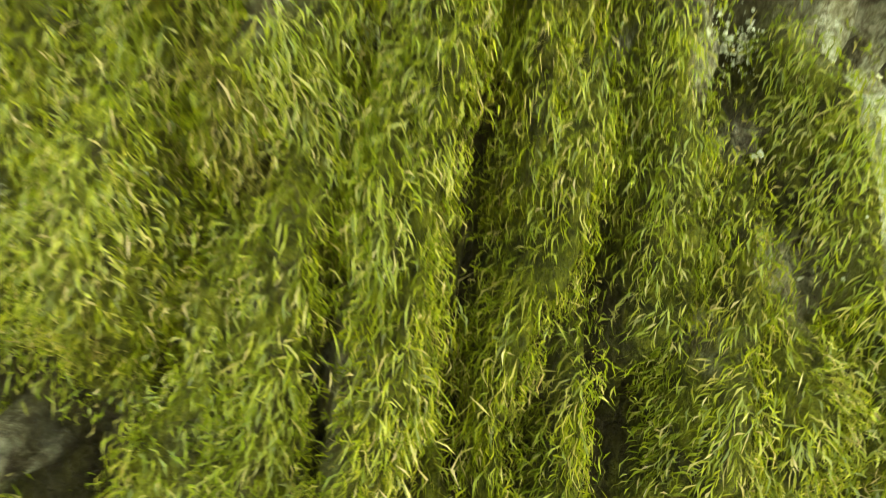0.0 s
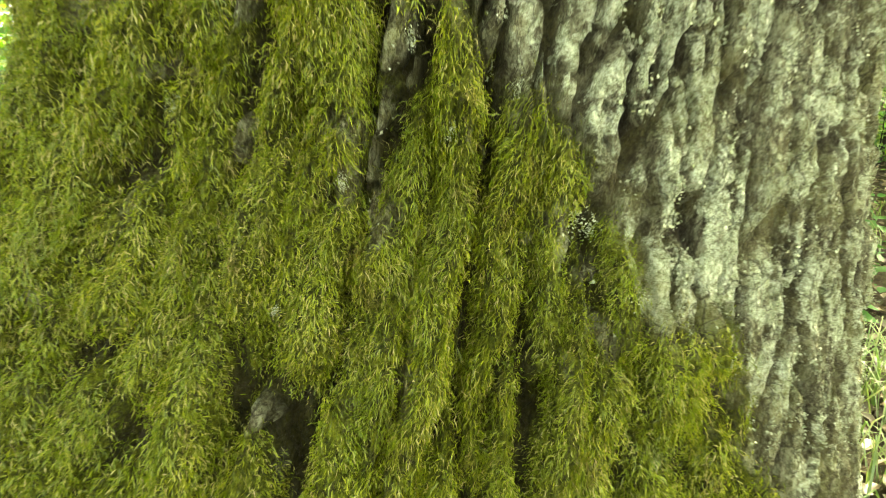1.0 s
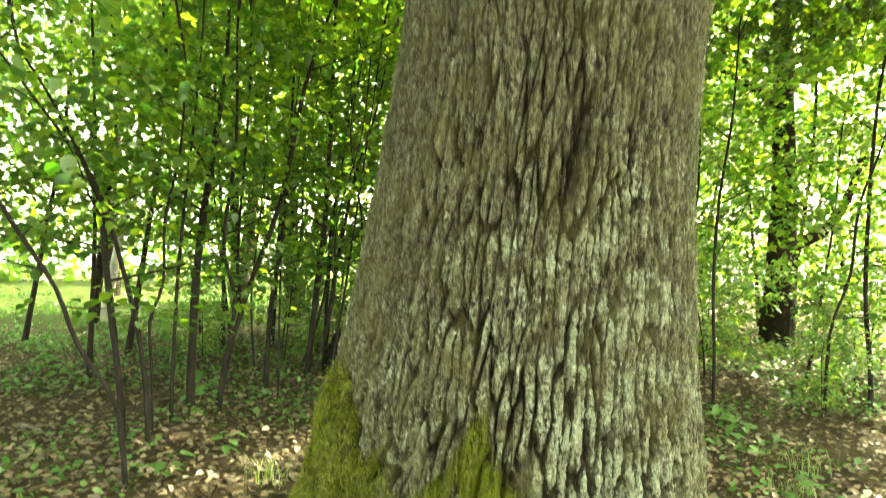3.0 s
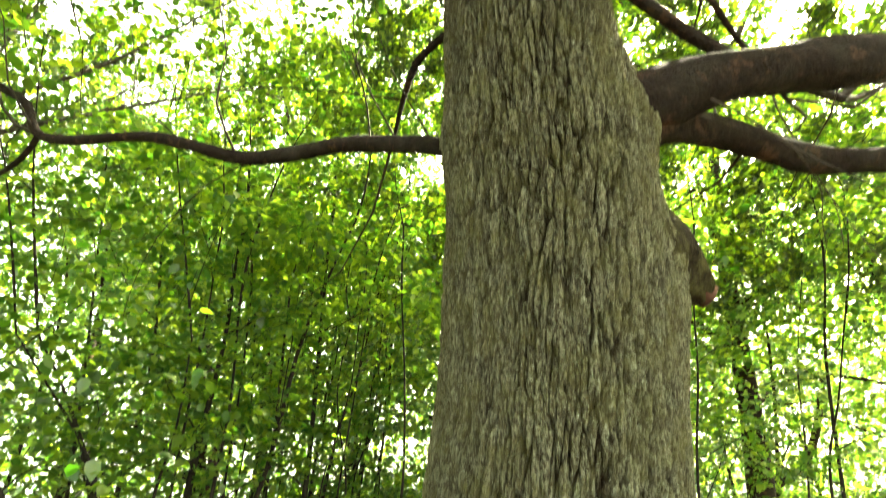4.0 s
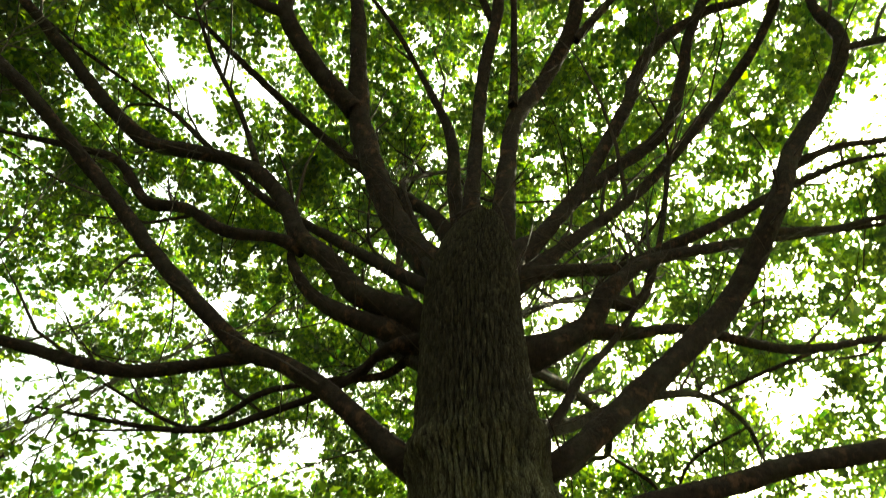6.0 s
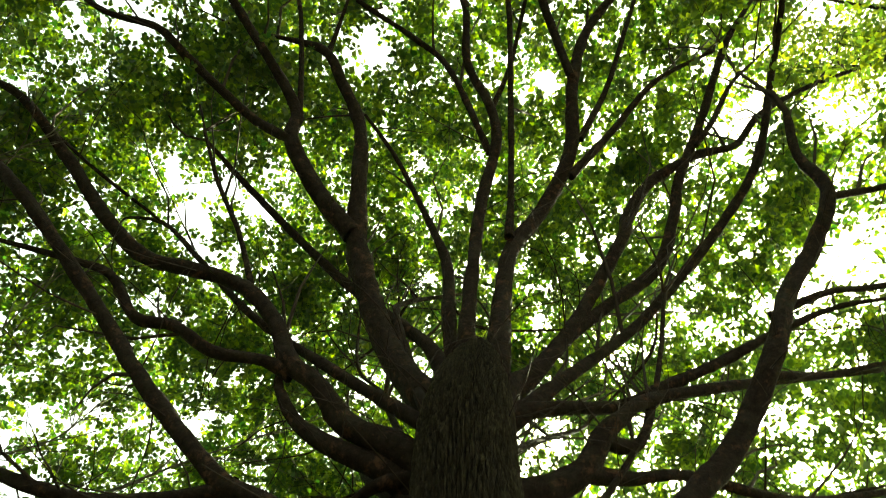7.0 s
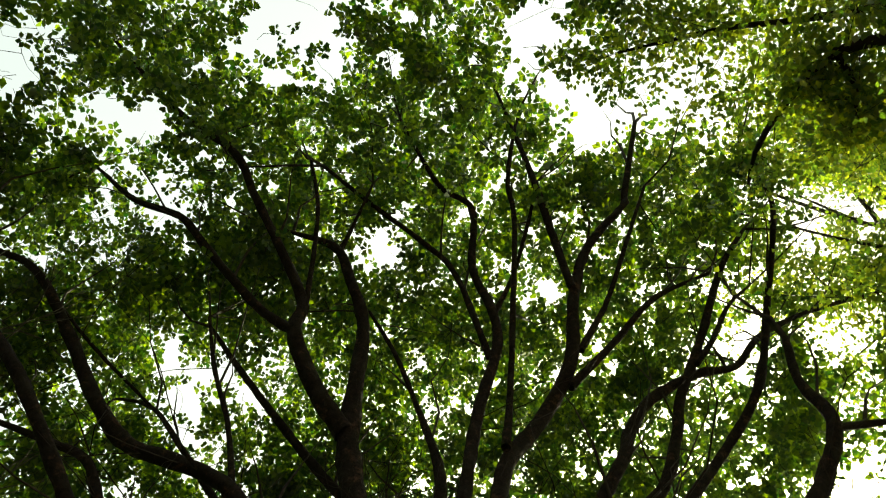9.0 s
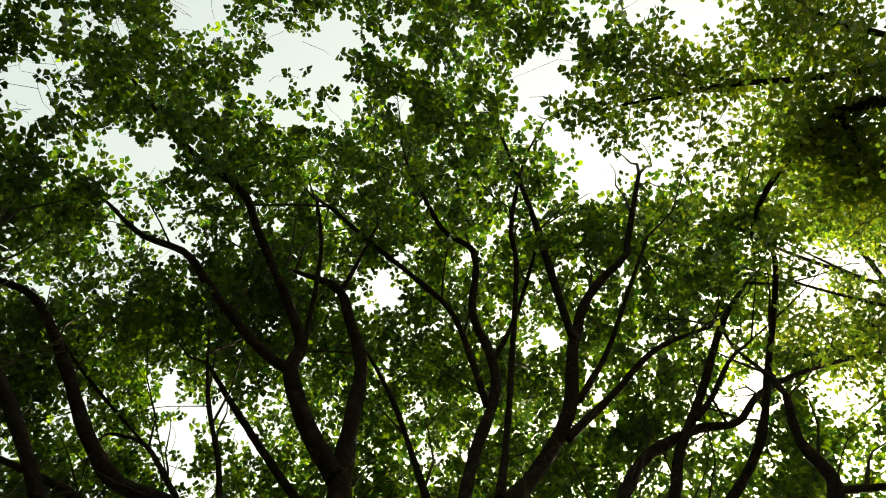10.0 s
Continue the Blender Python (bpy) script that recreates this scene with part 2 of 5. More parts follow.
def cells(x, y, seed=0):
    """Distances to the nearest and second nearest scattered point, and the nearest one's random number."""
    ix, iy = np.floor(x), np.floor(y)
    f1, f2, who = np.full(x.shape, 9.0), np.full(x.shape, 9.0), np.zeros(x.shape)
    for dx in (-1, 0, 1):
        for dy in (-1, 0, 1):
            cx, cy = ix + dx, iy + dy
            px = cx + 0.5 + 0.8 * (hashed(cx, cy, seed) - 0.5)
            py = cy + 0.5 + 0.8 * (hashed(cx, cy, seed + 5) - 0.5) + 0.5 * np.mod(cx, 2)
            d = np.hypot(x - px, y - py)
            near = d < f1
            f2 = np.where(near, f1, np.minimum(f2, d))
            who = np.where(near, hashed(cx, cy, seed + 9), who)
            f1 = np.where(near, d, f1)
    return f1, f2, who


def spline(points, step=0.08):
    """Points of a smooth curve through rows of x, y, z, r."""
    p = np.array(points, float)
    p = np.vstack([2 * p[0] - p[1], p, 2 * p[-1] - p[-2]])
    out = []
    for a, b, c, d in zip(p, p[1:], p[2:], p[3:]):
        count = max(2, int(np.linalg.norm(c[:3] - b[:3]) / step))
        s = np.linspace(0, 1, count, endpoint=False)[:, None]
        out.append(0.5 * (2 * b + (c - a) * s + (2 * a - 5 * b + 4 * c - d) * s**2 + (3 * b - a - 3 * c + d) * s**3))
    out = np.vstack([*out, p[-2:-1]])
    out[:, 3] = np.maximum(out[:, 3], 0.002)
    return out


def tube_arrays(curve, sides=10, rough=0.06, seed=0):
    """Rings of a branch with knobbly bark round a curve; the end is closed."""
    c, r = curve[:, :3], curve[:, 3]
    tang = np.gradient(c, axis=0)
    tang /= np.linalg.norm(tang, axis=1)[:, None] + 1e-9
    ref = np.array([0.31, 0.9, 0.29])
    u = np.cross(tang, ref)
    u /= np.linalg.norm(u, axis=1)[:, None] + 1e-9
    w = np.cross(tang, u)
    a = np.arange(sides) / sides * 2 * np.pi
    along = np.concatenate([[0], np.cumsum(np.linalg.norm(np.diff(c, axis=0), axis=1))])
    k = np.arange(sides)[None, :]
    wob = 1 + rough * (hashed(k + 0 * along[:, None], np.floor(along[:, None] / 0.12), seed) - 0.5) * 2
    wob = wob * (1 + 0.6 * rough * np.sin(along[:, None] * 9 + seed) * np.cos(2 * a[None, :] + seed))
    ring = c[:, None, :] + (r[:, None] * wob)[..., None] * (np.cos(a)[None, :, None] * u[:, None, :] + np.sin(a)[None, :, None] * w[:, None, :])
    n, verts = len(c), ring.reshape(-1, 3)
    i, j = np.meshgrid(np.arange(n - 1), np.arange(sides), indexing="ij")
    j2 = (j + 1) % sides
    quads = np.stack([i * sides + j, i * sides + j2, (i + 1) * sides + j2, (i + 1) * sides + j], -1).reshape(-1, 4)
    tip = np.arange(sides)[None, :] + (n - 1) * sides
    return verts, quads, tip


def tube(name, points, material, sides=10, step=0.08, rough=0.06, seed=0):
    verts, quads, tip = tube_arrays(spline(points, step), sides, rough, seed)
    return raw_mesh(name, verts, [quads, tip], material, True)


def many_tubes(name, curves, material, sides=4):
    """Many thin twigs joined into one mesh."""
    vs, qs, base = [], [], 0
    for n, c in enumerate(curves):
        v, q, _ = tube_arrays(c, sides, 0.0, n)
        vs.append(v)
        qs.append(q + base)
        base += len(v)
    return raw_mesh(name, np.vstack(vs), np.vstack(qs), material, True)


# outlines in a leaf's own plane, x along the midrib; each half a face, folded a little along the rib
def leaf_shape(half, fold=0.18):
    half = np.array(half, float)
    left = np.c_[half, np.abs(half[:, 1]) * fold - 0.12 * half[:, 0] ** 2]
    right = left * (1, -1, 1)
    rib = [k for k, (x, y) in enumerate(half) if y == 0]
    n = len(half)
    verts = np.vstack([left, right])
    other = np.array([k if k in rib else k + n for k in range(n)])
    return verts, [np.arange(n)[None, :], other[::-1][None, :]]


# an oak leaf is narrow at the stalk, broad and lobed towards the tip
OAK_LEAF = (np.array([(0, 0, 0), (0.62, 0.36, 0.03), (1, 0.06, -0.14), (0.7, -0.34, 0.03)]), [np.arange(4)[None, :]])
FAR_LEAF = leaf_shape([(0, 0), (0.45, 0.36), (1, 0)])
BROAD_LEAF = leaf_shape([(0, 0), (0.18, 0.3), (0.55, 0.34), (1, 0)])
DRY_LEAF = leaf_shape([(0, 0), (0.25, 0.3), (0.72, 0.24), (1, 0)], 0.45)
MAPLE_LEAF = leaf_shape([(0, 0), (-0.05, 0.32), (0.25, 0.3), (0.35, 0.55), (0.55, 0.26), (0.8, 0.25), (1, 0)])


def leaves_mesh(name, shape, at, way, up, size, material):
    """One mesh of many leaves: their feet, the ways of their midribs, their upper sides and their lengths."""
    verts, faces = shape
    x = way / (np.linalg.norm(way, axis=1)[:, None] + 1e-9)
    y = np.cross(up, x)
    y /= np.linalg.norm(y, axis=1)[:, None] + 1e-9
    z = np.cross(x, y)
    basis = np.stack([x, y, z], 1) * size[:, None, None]
    pts = at[:, None, :] + np.einsum("vk,nkd->nvd", verts, basis)
    shift = (np.arange(len(at)) * len(verts))[:, None]
    return raw_mesh(name, pts.reshape(-1, 3), [f + shift for f in faces], material)


def spray_leaves(centres, spread, count, size, flat=0.5, level=0.5):
    """Feet, ways, upper sides and lengths of leaves in clumps round centres; flat: how level the clumps lie; level: how much the leaves tilt."""
    n = len(centres) * count
    c = np.repeat(centres, count, axis=0)
    off = rng.normal(size=(n, 3)) * np.repeat(np.broadcast_to(spread, len(centres)), count)[:, None]
    off[:, 2] *= flat
    way = off + rng.normal(size=(n, 3)) * 0.35 * np.mean(spread)
    way[:, 2] -= 0.35 * np.mean(spread)
    up = rng.normal(size=(n, 3)) * level + (0, 0, 1)
    return c + off, way, up, size * rng.uniform(0.65, 1.25, n)


def rosette_leaves(centres, ways, count, size):
    """Leaves that radiate from the ends of twigs: feet, ways, upper sides and lengths."""
    n = len(centres) * count
    axis = np.repeat(ways / (np.linalg.norm(ways, axis=1)[:, None] + 1e-9), count, axis=0)
    side = np.cross(axis, np.repeat(rng.normal(size=ways.shape), count, axis=0))
    side /= np.linalg.norm(side, axis=1)[:, None] + 1e-9
    turn = np.tile(np.arange(count) * 2.39996, len(centres)) + rng.normal(size=n) * 0.25
    out = side * np.cos(turn)[:, None] + np.cross(axis, side) * np.sin(turn)[:, None]
    way = out + axis * rng.uniform(0.1, 0.9, n)[:, None] - (0, 0, 0.25)
    up = axis * 0.5 + rng.normal(size=(n, 3)) * 0.3 + (0, 0, 0.7)
    at = np.repeat(centres, count, axis=0) - axis * rng.uniform(0.0, 0.07, n)[:, None] + out * 0.012
    return at, way, up, size * rng.uniform(0.65, 1.2, n)


def ground_height(x, y):
    far = np.clip((y - 1) / 25, 0, None)
    rise = 1.1 * (1 - np.exp(-far)) + 0.012 * np.clip(x, -12, 12)
    return rise + 0.10 * (layered(x * 0.5 + 40, y * 0.5 + 40, 3, 3) - 0.5) * np.clip(np.hypot(x, y) / 2, 0.2, 1)


def ground_at(x, y):
    return float(ground_height(np.array([float(x)]), np.array([float(y)]))[0])


# ---- ground ----
def build_ground():
    s = np.linspace(-1, 1, 161)
    lin = np.sign(s) * (np.abs(s) * 14 + np.abs(s) ** 6 * 900)
    gx, gy = np.meshgrid(lin, lin + 2, indexing="xy")
    gz = ground_height(gx, gy)
    v = np.stack([gx, gy, gz], -1).reshape(-1, 3)
    n = len(s)
    i, j = np.meshgrid(np.arange(n - 1), np.arange(n - 1), indexing="ij")
    q = np.stack([i * n + j, i * n + j + 1, (i + 1) * n + j + 1, (i + 1) * n + j], -1).reshape(-1, 4)
    me = raw_mesh("ground", v, q, M_GROUND, True)
    green = np.clip((v[:, 1] - 8.5) / 4, 0, 1) * np.clip((-1.0 - v[:, 0]) / 3, 0, 1)
    green = np.clip(green * 1.6 - 0.5 + layered(v[:, 0] * 0.8, v[:, 1] * 0.8, 3, 8) * 0.6, 0, 1)
    me.attributes.new("green", "FLOAT", "POINT").data.foreach_set("value", green.astype(np.float32))
    return tagged(new("ground", me), "brown woodland floor with leaf litter and a grassy clearing", "ground", kind="structure")


build_ground()


# ---- the old oak ----
oak = thing("oak_tree", "large old oak with mossy flared foot and furrowed grey bark", "tree")

Z_AT = [-0.3, 0, 0.3, 0.6, 0.9, 1.2, 1.6, 2.0, 2.6, 3.3, 4.0, 5.0, 5.4, 5.7, 5.95, 6.15, 6.3, 6.36]
R_AT = [0.74, 0.65, 0.579, 0.52, 0.465, 0.428, 0.391, 0.376, 0.366, 0.322, 0.288, 0.28, 0.28, 0.25, 0.2, 0.14, 0.07, 0.01]
X_AT = [-0.16, -0.146, -0.113, -0.075, -0.044, -0.023, 0.008, 0.044, 0.055, 0.0, -0.047, -0.06, -0.05, -0.02, 0.0, 0.03, 0.05, 0.05]


def ease(x, lo, hi):
    s = np.clip((x - lo) / (hi - lo), 0, 1)
    return s * s * (3 - 2 * s)


def moss_cover(phi, z):
    """How thickly moss grows at an angle (0 to the south, towards the path) and height."""
    top = np.interp(np.degrees(phi), [-180, -110, -73, -61, -48, -37, -28, -23, -15, -10, -5, 1, 8, 13, 22, 30, 40, 60, 180],
                    [0.7, 1.0, 1.16, 1.12, 1.0, 0.93, 0.93, 1.02, 1.08, 1.02, 0.95, 0.88, 0.83, 0.76, 0.71, 0.61, 0.5, 0.35, 0.3])
    ragged = (layered(phi * 7, z * 5, 5, 21) - 0.5) * 0.2
    edge = ease(top + ragged - z, -0.015, 0.045)
    bare = ease(layered(phi * 22 + 9, z * 22, 5, 31), 0.66, 0.7)
    return edge, edge * (1 - bare * np.interp(np.degrees(phi), [-40, -15], [0.55, 0.8]))


def trunk_surface(phi, z):
    """Radius, moss and lichen of the trunk at angles and heights."""
    r = np.interp(z, Z_AT, R_AT)
    deg = np.degrees(phi)
    # root buttresses, limb collars and old branch scars
    r = r + 0.10 * np.exp(-np.clip(z, 0, 9) / 0.28) * (0.5 + 0.5 * np.cos(5 * phi + 0.7))
    for a, h, wide, tall, swell in ((80, 2.98, 26, 0.18, 0.075), (75, 2.25, 26, 0.2, 0.04), (78, 2.42, 20, 0.09, 0.05), (62, 3.66, 26, 0.13, 0.07), (-70, 3.95, 30, 0.14, 0.05),
                                    (-85, 2.85, 24, 0.13, 0.02), (45, 4.05, 30, 0.12, 0.06), (-10, 3.95, 60, 0.07, 0.032), (-15, 2.9, 16, 0.12, 0.012)):
        r = r + swell * np.exp(-(((deg - a) / wide) ** 2) - ((z - h) / tall) ** 2)
    r = r + 0.012 * (layered(phi * 2.2 + 5, z * 1.3, 3, 2) - 0.5)
    # plated bark, finer higher up
    lean = 0.22 * np.exp(-np.clip(z, 0, 9) / 0.6) * np.clip(-deg / 60, -0.2, 1)
    s = (phi - lean * 0.6) * 0.42
    sx = s + 0.012 * (layered(phi * 9, z * 7, 3, 41) - 0.5) * 2
    zz = z + 0.06 * (layered(phi * 6 + 3, z * 5, 3, 51) - 0.5) * 2
    jag = layered(phi * 55, z * 42, 3, 141) - 0.5
    f1, f2, who = cells(sx / 0.022 + 0.42 * jag, zz / 0.2 + 0.16 * jag, 3)
    g1, g2, who2 = cells(sx / 0.012 + 7 + 0.5 * jag, zz / 0.042, 13)
    deep = np.interp(z, [0.2, 0.9, 1.4, 3, 5], [0.022, 0.023, 0.02, 0.02, 0.022])
    # furrows open and close along their way
    open_ = 0.5 + 0.5 * ease(layered(phi * 13 + 2, z * 9, 3, 151), 0.36, 0.58)
    gape = np.interp(z, [0.6, 1.4, 2.2], [0.3, 0.26, 0.27])
    crack = 1 - (1 - ease((f2 - f1) / gape, 0.07, 1.0)) * open_
    # broader plates higher up
    k1, k2, who4 = cells(sx / 0.034 + 0.75 * jag, zz / 0.19 + 0.5 * jag, 8)
    upper = ease(z + 0.5 * (layered(phi * 3, z * 2, 2, 171) - 0.5), 1.5, 2.5)
    crack = crack * (1 - upper) + upper * (1 - (1 - ease(k2 - k1, 0.0, 0.3)) * (0.1 + 0.9 * open_))
    who = who * (1 - upper) + who4 * upper
    split = 1 - (1 - ease(g2 - g1, 0.0, 0.14)) * ease(layered(phi * 19 + 8, z * 15, 2, 161), 0.4, 0.6)
    crumbs = layered(phi * 75, z * 80, 3, 61) - 0.5
    plate = crack * (0.75 + 0.5 * who) - 0.38 * (1 - split) * crack + 0.25 * who2 * crack + 0.5 * crumbs * (0.35 + 0.65 * crack)
    crack = crack * (0.45 + 0.55 * split)
    zone, moss = moss_cover(phi, z)
    # moss lies in shaggy cushions on broad ridges, with dark gaps between them
    slant = np.clip(-deg - 8, 0, 50) / 50 * 0.9
    h1, h2, who3 = cells((sx - slant * (zz - 0.9) * 0.5) / 0.03 + 3 + 0.35 * jag, zz / 0.4 + 0.4 * sx / 0.045, 23)
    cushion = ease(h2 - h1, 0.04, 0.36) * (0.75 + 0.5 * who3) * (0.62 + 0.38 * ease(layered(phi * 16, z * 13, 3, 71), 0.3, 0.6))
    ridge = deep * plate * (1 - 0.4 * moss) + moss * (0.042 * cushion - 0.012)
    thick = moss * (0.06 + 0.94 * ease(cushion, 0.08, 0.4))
    # an old dark wound and a horizontal crack with a lip
    wound = np.exp(-(((deg - 2 - (z - 1.62) * 16 - 4 * jag) / 2.7) ** 2) - ((z - 1.63) / 0.12) ** 4)
    ridge = ridge - 0.03 * wound
    lip = np.exp(-((z - 0.765 - 0.004 * (deg - 18)) / 0.007) ** 2) * ease(deg, 13, 15) * (1 - ease(deg, 22, 25))
    ridge = ridge - 0.014 * lip
    grey = np.interp(deg, [-180, -60, -20, 5, 15, 45, 90, 180], [0.5, 0.6, 0.72, 0.9, 1.0, 0.8, 0.65, 0.4]) * np.interp(z, [0.3, 0.7, 1.3, 1.8, 3, 5], [0.9, 1.0, 0.85, 0.55, 0.4, 0.25]) * (1 - 0.75 * zone)
    bald = np.exp(-(((deg - 17.5) / 4) ** 4) - ((z - 0.83) / 0.06) ** 4)
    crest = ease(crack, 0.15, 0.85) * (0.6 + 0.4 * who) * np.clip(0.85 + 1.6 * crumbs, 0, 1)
    return r + ridge - deep * 0.6, moss, np.clip(grey + 0.6 * bald, 0, 1) * np.clip(crack * 1.25 - 0.25, 0, 1), wound, crest, thick


def build_trunk():
    phi = np.concatenate([np.radians(np.linspace(-96, 96, 560)), np.radians(np.linspace(96, 264, 50)[1:-1])])
    z = np.concatenate([np.arange(-0.3, 0.45, 0.025), np.arange(0.45, 1.15, 0.005), np.arange(1.15, 2.0, 0.0075), np.arange(2.0, 3.4, 0.0115), np.arange(3.4, 4.2, 0.02), np.arange(4.2, 6.36, 0.028)])
    pp, zz = np.meshgrid(np.where(phi > np.pi, phi - 2 * np.pi, phi), z, indexing="xy")
    r, moss, grey, wound, crest, thick = trunk_surface(pp, zz)
    cx = np.interp(zz, Z_AT, X_AT)
    v = np.stack([cx + r * np.sin(pp), -r * np.cos(pp), zz], -1)
    rows, cols = zz.shape
    i, j = np.meshgrid(np.arange(rows - 1), np.arange(cols), indexing="ij")
    j2 = (j + 1) % cols
    q = np.stack([i * cols + j, i * cols + j2, (i + 1) * cols + j2, (i + 1) * cols + j], -1).reshape(-1, 4)
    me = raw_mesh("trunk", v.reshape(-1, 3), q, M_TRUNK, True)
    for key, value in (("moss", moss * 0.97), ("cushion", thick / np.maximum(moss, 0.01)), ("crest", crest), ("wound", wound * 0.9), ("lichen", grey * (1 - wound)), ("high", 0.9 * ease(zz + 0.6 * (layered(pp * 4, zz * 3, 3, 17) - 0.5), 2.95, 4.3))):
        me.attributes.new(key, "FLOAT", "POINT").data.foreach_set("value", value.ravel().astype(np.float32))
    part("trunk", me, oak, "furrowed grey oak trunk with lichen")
    return v, thick, grey * crest * (1 - moss)


TRUNK_V, TRUNK_MOSS, TRUNK_LICHEN = build_trunk()


def build_moss():
    """Hanging feathery strands on the mossy side of the foot."""
    v, m = TRUNK_V, TRUNK_MOSS
    du = np.gradient(v, axis=1)
    dv = np.gradient(v, axis=0)
    nrm = np.cross(du, dv)
    nrm /= np.linalg.norm(nrm, axis=-1)[..., None] + 1e-9
    area = np.linalg.norm(np.cross(du, dv), axis=-1)
    front = (v[..., 1] < 0.1) & (v[..., 2] > 0.3)
    # strands set closest and finest at the foot's middle, to suit the near camera
    close = np.exp(-((v[..., 0] + 0.05) / 0.32) ** 2 - ((v[..., 2] - 0.72) / 0.24) ** 2)
    w = (area * np.clip(m, 0, 1) ** 3 * front * (1 + 5 * close)).ravel()
    # tufts of strands that fan out and hang
    tufts, each = 14500, 20
    count = tufts * each
    pick = np.repeat(rng.choice(w.size, tufts, p=w / w.sum()), each)
    nn = nrm.reshape(-1, 3)[pick]
    fine = close.ravel()[pick]
    down = np.array([0, 0, -1.0]) - nn * (-nn[:, 2:3])
    down /= np.linalg.norm(down, axis=1)[:, None]
    side = np.cross(nn, down)
    broad, tall = rng.normal(size=count), rng.normal(size=count)
    high = rng.uniform(0, 1, count)
    wide = np.repeat(rng.uniform(0.003, 0.0065, tufts), each) * (1.3 - 0.3 * fine)
    at = v.reshape(-1, 3)[pick] + side * (broad * wide)[:, None] + down * (tall * wide * 1.6)[:, None] + nn * (high * wide * 1.1 - 0.002)[:, None]
    phi = np.arctan2(at[:, 0], -at[:, 1])
    long = rng.random(count) < 0.3
    swing = (layered(phi * 34, at[:, 2] * 30, 2, 81) - 0.5) * 1.6 + 0.4 * broad + rng.normal(size=count) * np.where(long, 0.4, 1.0)
    way = down * np.cos(swing)[:, None] + side * np.sin(swing)[:, None]
    size = np.where(long, rng.uniform(0.007, 0.011, count), rng.uniform(0.004, 0.0065, count)) * (0.6 + 0.8 * layered(phi * 12, at[:, 2] * 9, 2, 91)) * (1.15 - 0.5 * fine)
    width = rng.uniform(0.0002, 0.00038, count) * (2.1 - 1.1 * fine)
    out = rng.uniform(0.1, 0.8, count) + 0.8 * high
    flat = np.cross(way, nn) + nn * rng.normal(size=(count, 1)) * 0.6
    flat /= np.linalg.norm(flat, axis=1)[:, None]
    mid = at + (way * 0.55 + nn * (out * 0.4)[:, None]) * size[:, None]
    tip = at + (way + nn * (out * 0.3)[:, None] + down * 0.25) * size[:, None]
    verts = np.stack([at, mid + flat * width[:, None], mid - flat * width[:, None], tip], 1).reshape(-1, 3)
    b = (np.arange(count) * 4)[:, None]
    quads = np.vstack([b + np.array([0, 1, 2]), b + np.array([1, 3, 2])])
    ob = part("moss", raw_mesh("moss", verts, quads, M_MOSS), oak, "yellow-green feathery hanging moss")
    tagged(ob, kind="stuff")


build_moss()

BOUGHS = []


def limb(*points):
    """One limb of the oak from its foot to its tip: rows of x, y, z and radius."""
    n = len(BOUGHS)
    thick = points[0][3]
    points = [(x, y, z, r * float(np.interp(z, [4.6, 6.8], [1, 0.8]))) for x, y, z, r in points]
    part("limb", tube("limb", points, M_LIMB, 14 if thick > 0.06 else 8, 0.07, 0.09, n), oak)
    BOUGHS.append(spline(points, 0.12))


limb((0.34, -0.06, 3.03, 0.138), (0.47, -0.11, 3.06, 0.111), (0.64, -0.16, 3.11, 0.095), (1.06, -0.16, 3.21, 0.094), (1.53, -0.12, 3.32, 0.096), (2.13, -0.09, 3.5, 0.098), (3.07, 0.01, 3.86, 0.097), (4.31, 0.12, 4.26, 0.087))
limb((0.4, 0.01, 3.69, 0.039), (0.57, 0.07, 3.61, 0.034), (0.8, 0.14, 3.52, 0.034), (1.14, 0.28, 3.51, 0.032), (1.76, 0.59, 3.61, 0.027))
limb((0.48, 0.03, 3.8, 0.024), (0.6, 0.02, 3.74, 0.019), (0.77, 0.03, 3.7, 0.018), (0.94, 0.17, 3.66, 0.017), (1.16, 0.34, 3.6, 0.015), (1.45, 0.57, 3.57, 0.011))
limb((0.39, -0.05, 2.98, 0.099), (0.54, -0.03, 2.99, 0.068), (0.78, 0.07, 3.03, 0.066), (1.22, 0.19, 3.01, 0.059), (1.75, 0.27, 3.09, 0.06), (2.44, 0.39, 3.26, 0.056), (3.4, 0.61, 3.47, 0.042))
limb((0.24, 0.1, 3.74, 0.079), (0.33, 0.03, 3.75, 0.07), (0.46, -0.01, 3.78, 0.055), (0.84, -0.1, 3.9, 0.048), (1.12, -0.14, 3.98, 0.049), (1.43, -0.19, 4.1, 0.052), (1.95, -0.25, 4.24, 0.05), (2.87, -0.27, 4.59, 0.044), (3.82, -0.34, 5.01, 0.033))
limb((0.19, 0.22, 4.11, 0.086), (0.34, 0.14, 4.15, 0.072), (0.51, 0.09, 4.28, 0.068), (0.89, 0.02, 4.67, 0.073), (1.27, -0.11, 5.05, 0.077), (1.59, -0.24, 5.41, 0.08), (1.87, -0.62, 5.89, 0.08), (2.1, -0.85, 6.4, 0.08), (2.28, -0.98, 6.68, 0.08), (2.47, -1.14, 6.96, 0.079), (2.66, -1.48, 7.4, 0.073), (2.59, -1.63, 7.94, 0.055), (2.59, -1.92, 8.43, 0.041))
limb((2.66, -1.43, 7.39, 0.047), (2.89, -1.48, 7.5, 0.043), (3.26, -1.59, 7.63, 0.036), (3.99, -1.79, 7.98, 0.025))
limb((2.13, -0.65, 6.52, 0.045), (2.62, -0.84, 6.77, 0.036), (3.19, -0.92, 7.01, 0.032), (3.97, -1.16, 7.36, 0.023))
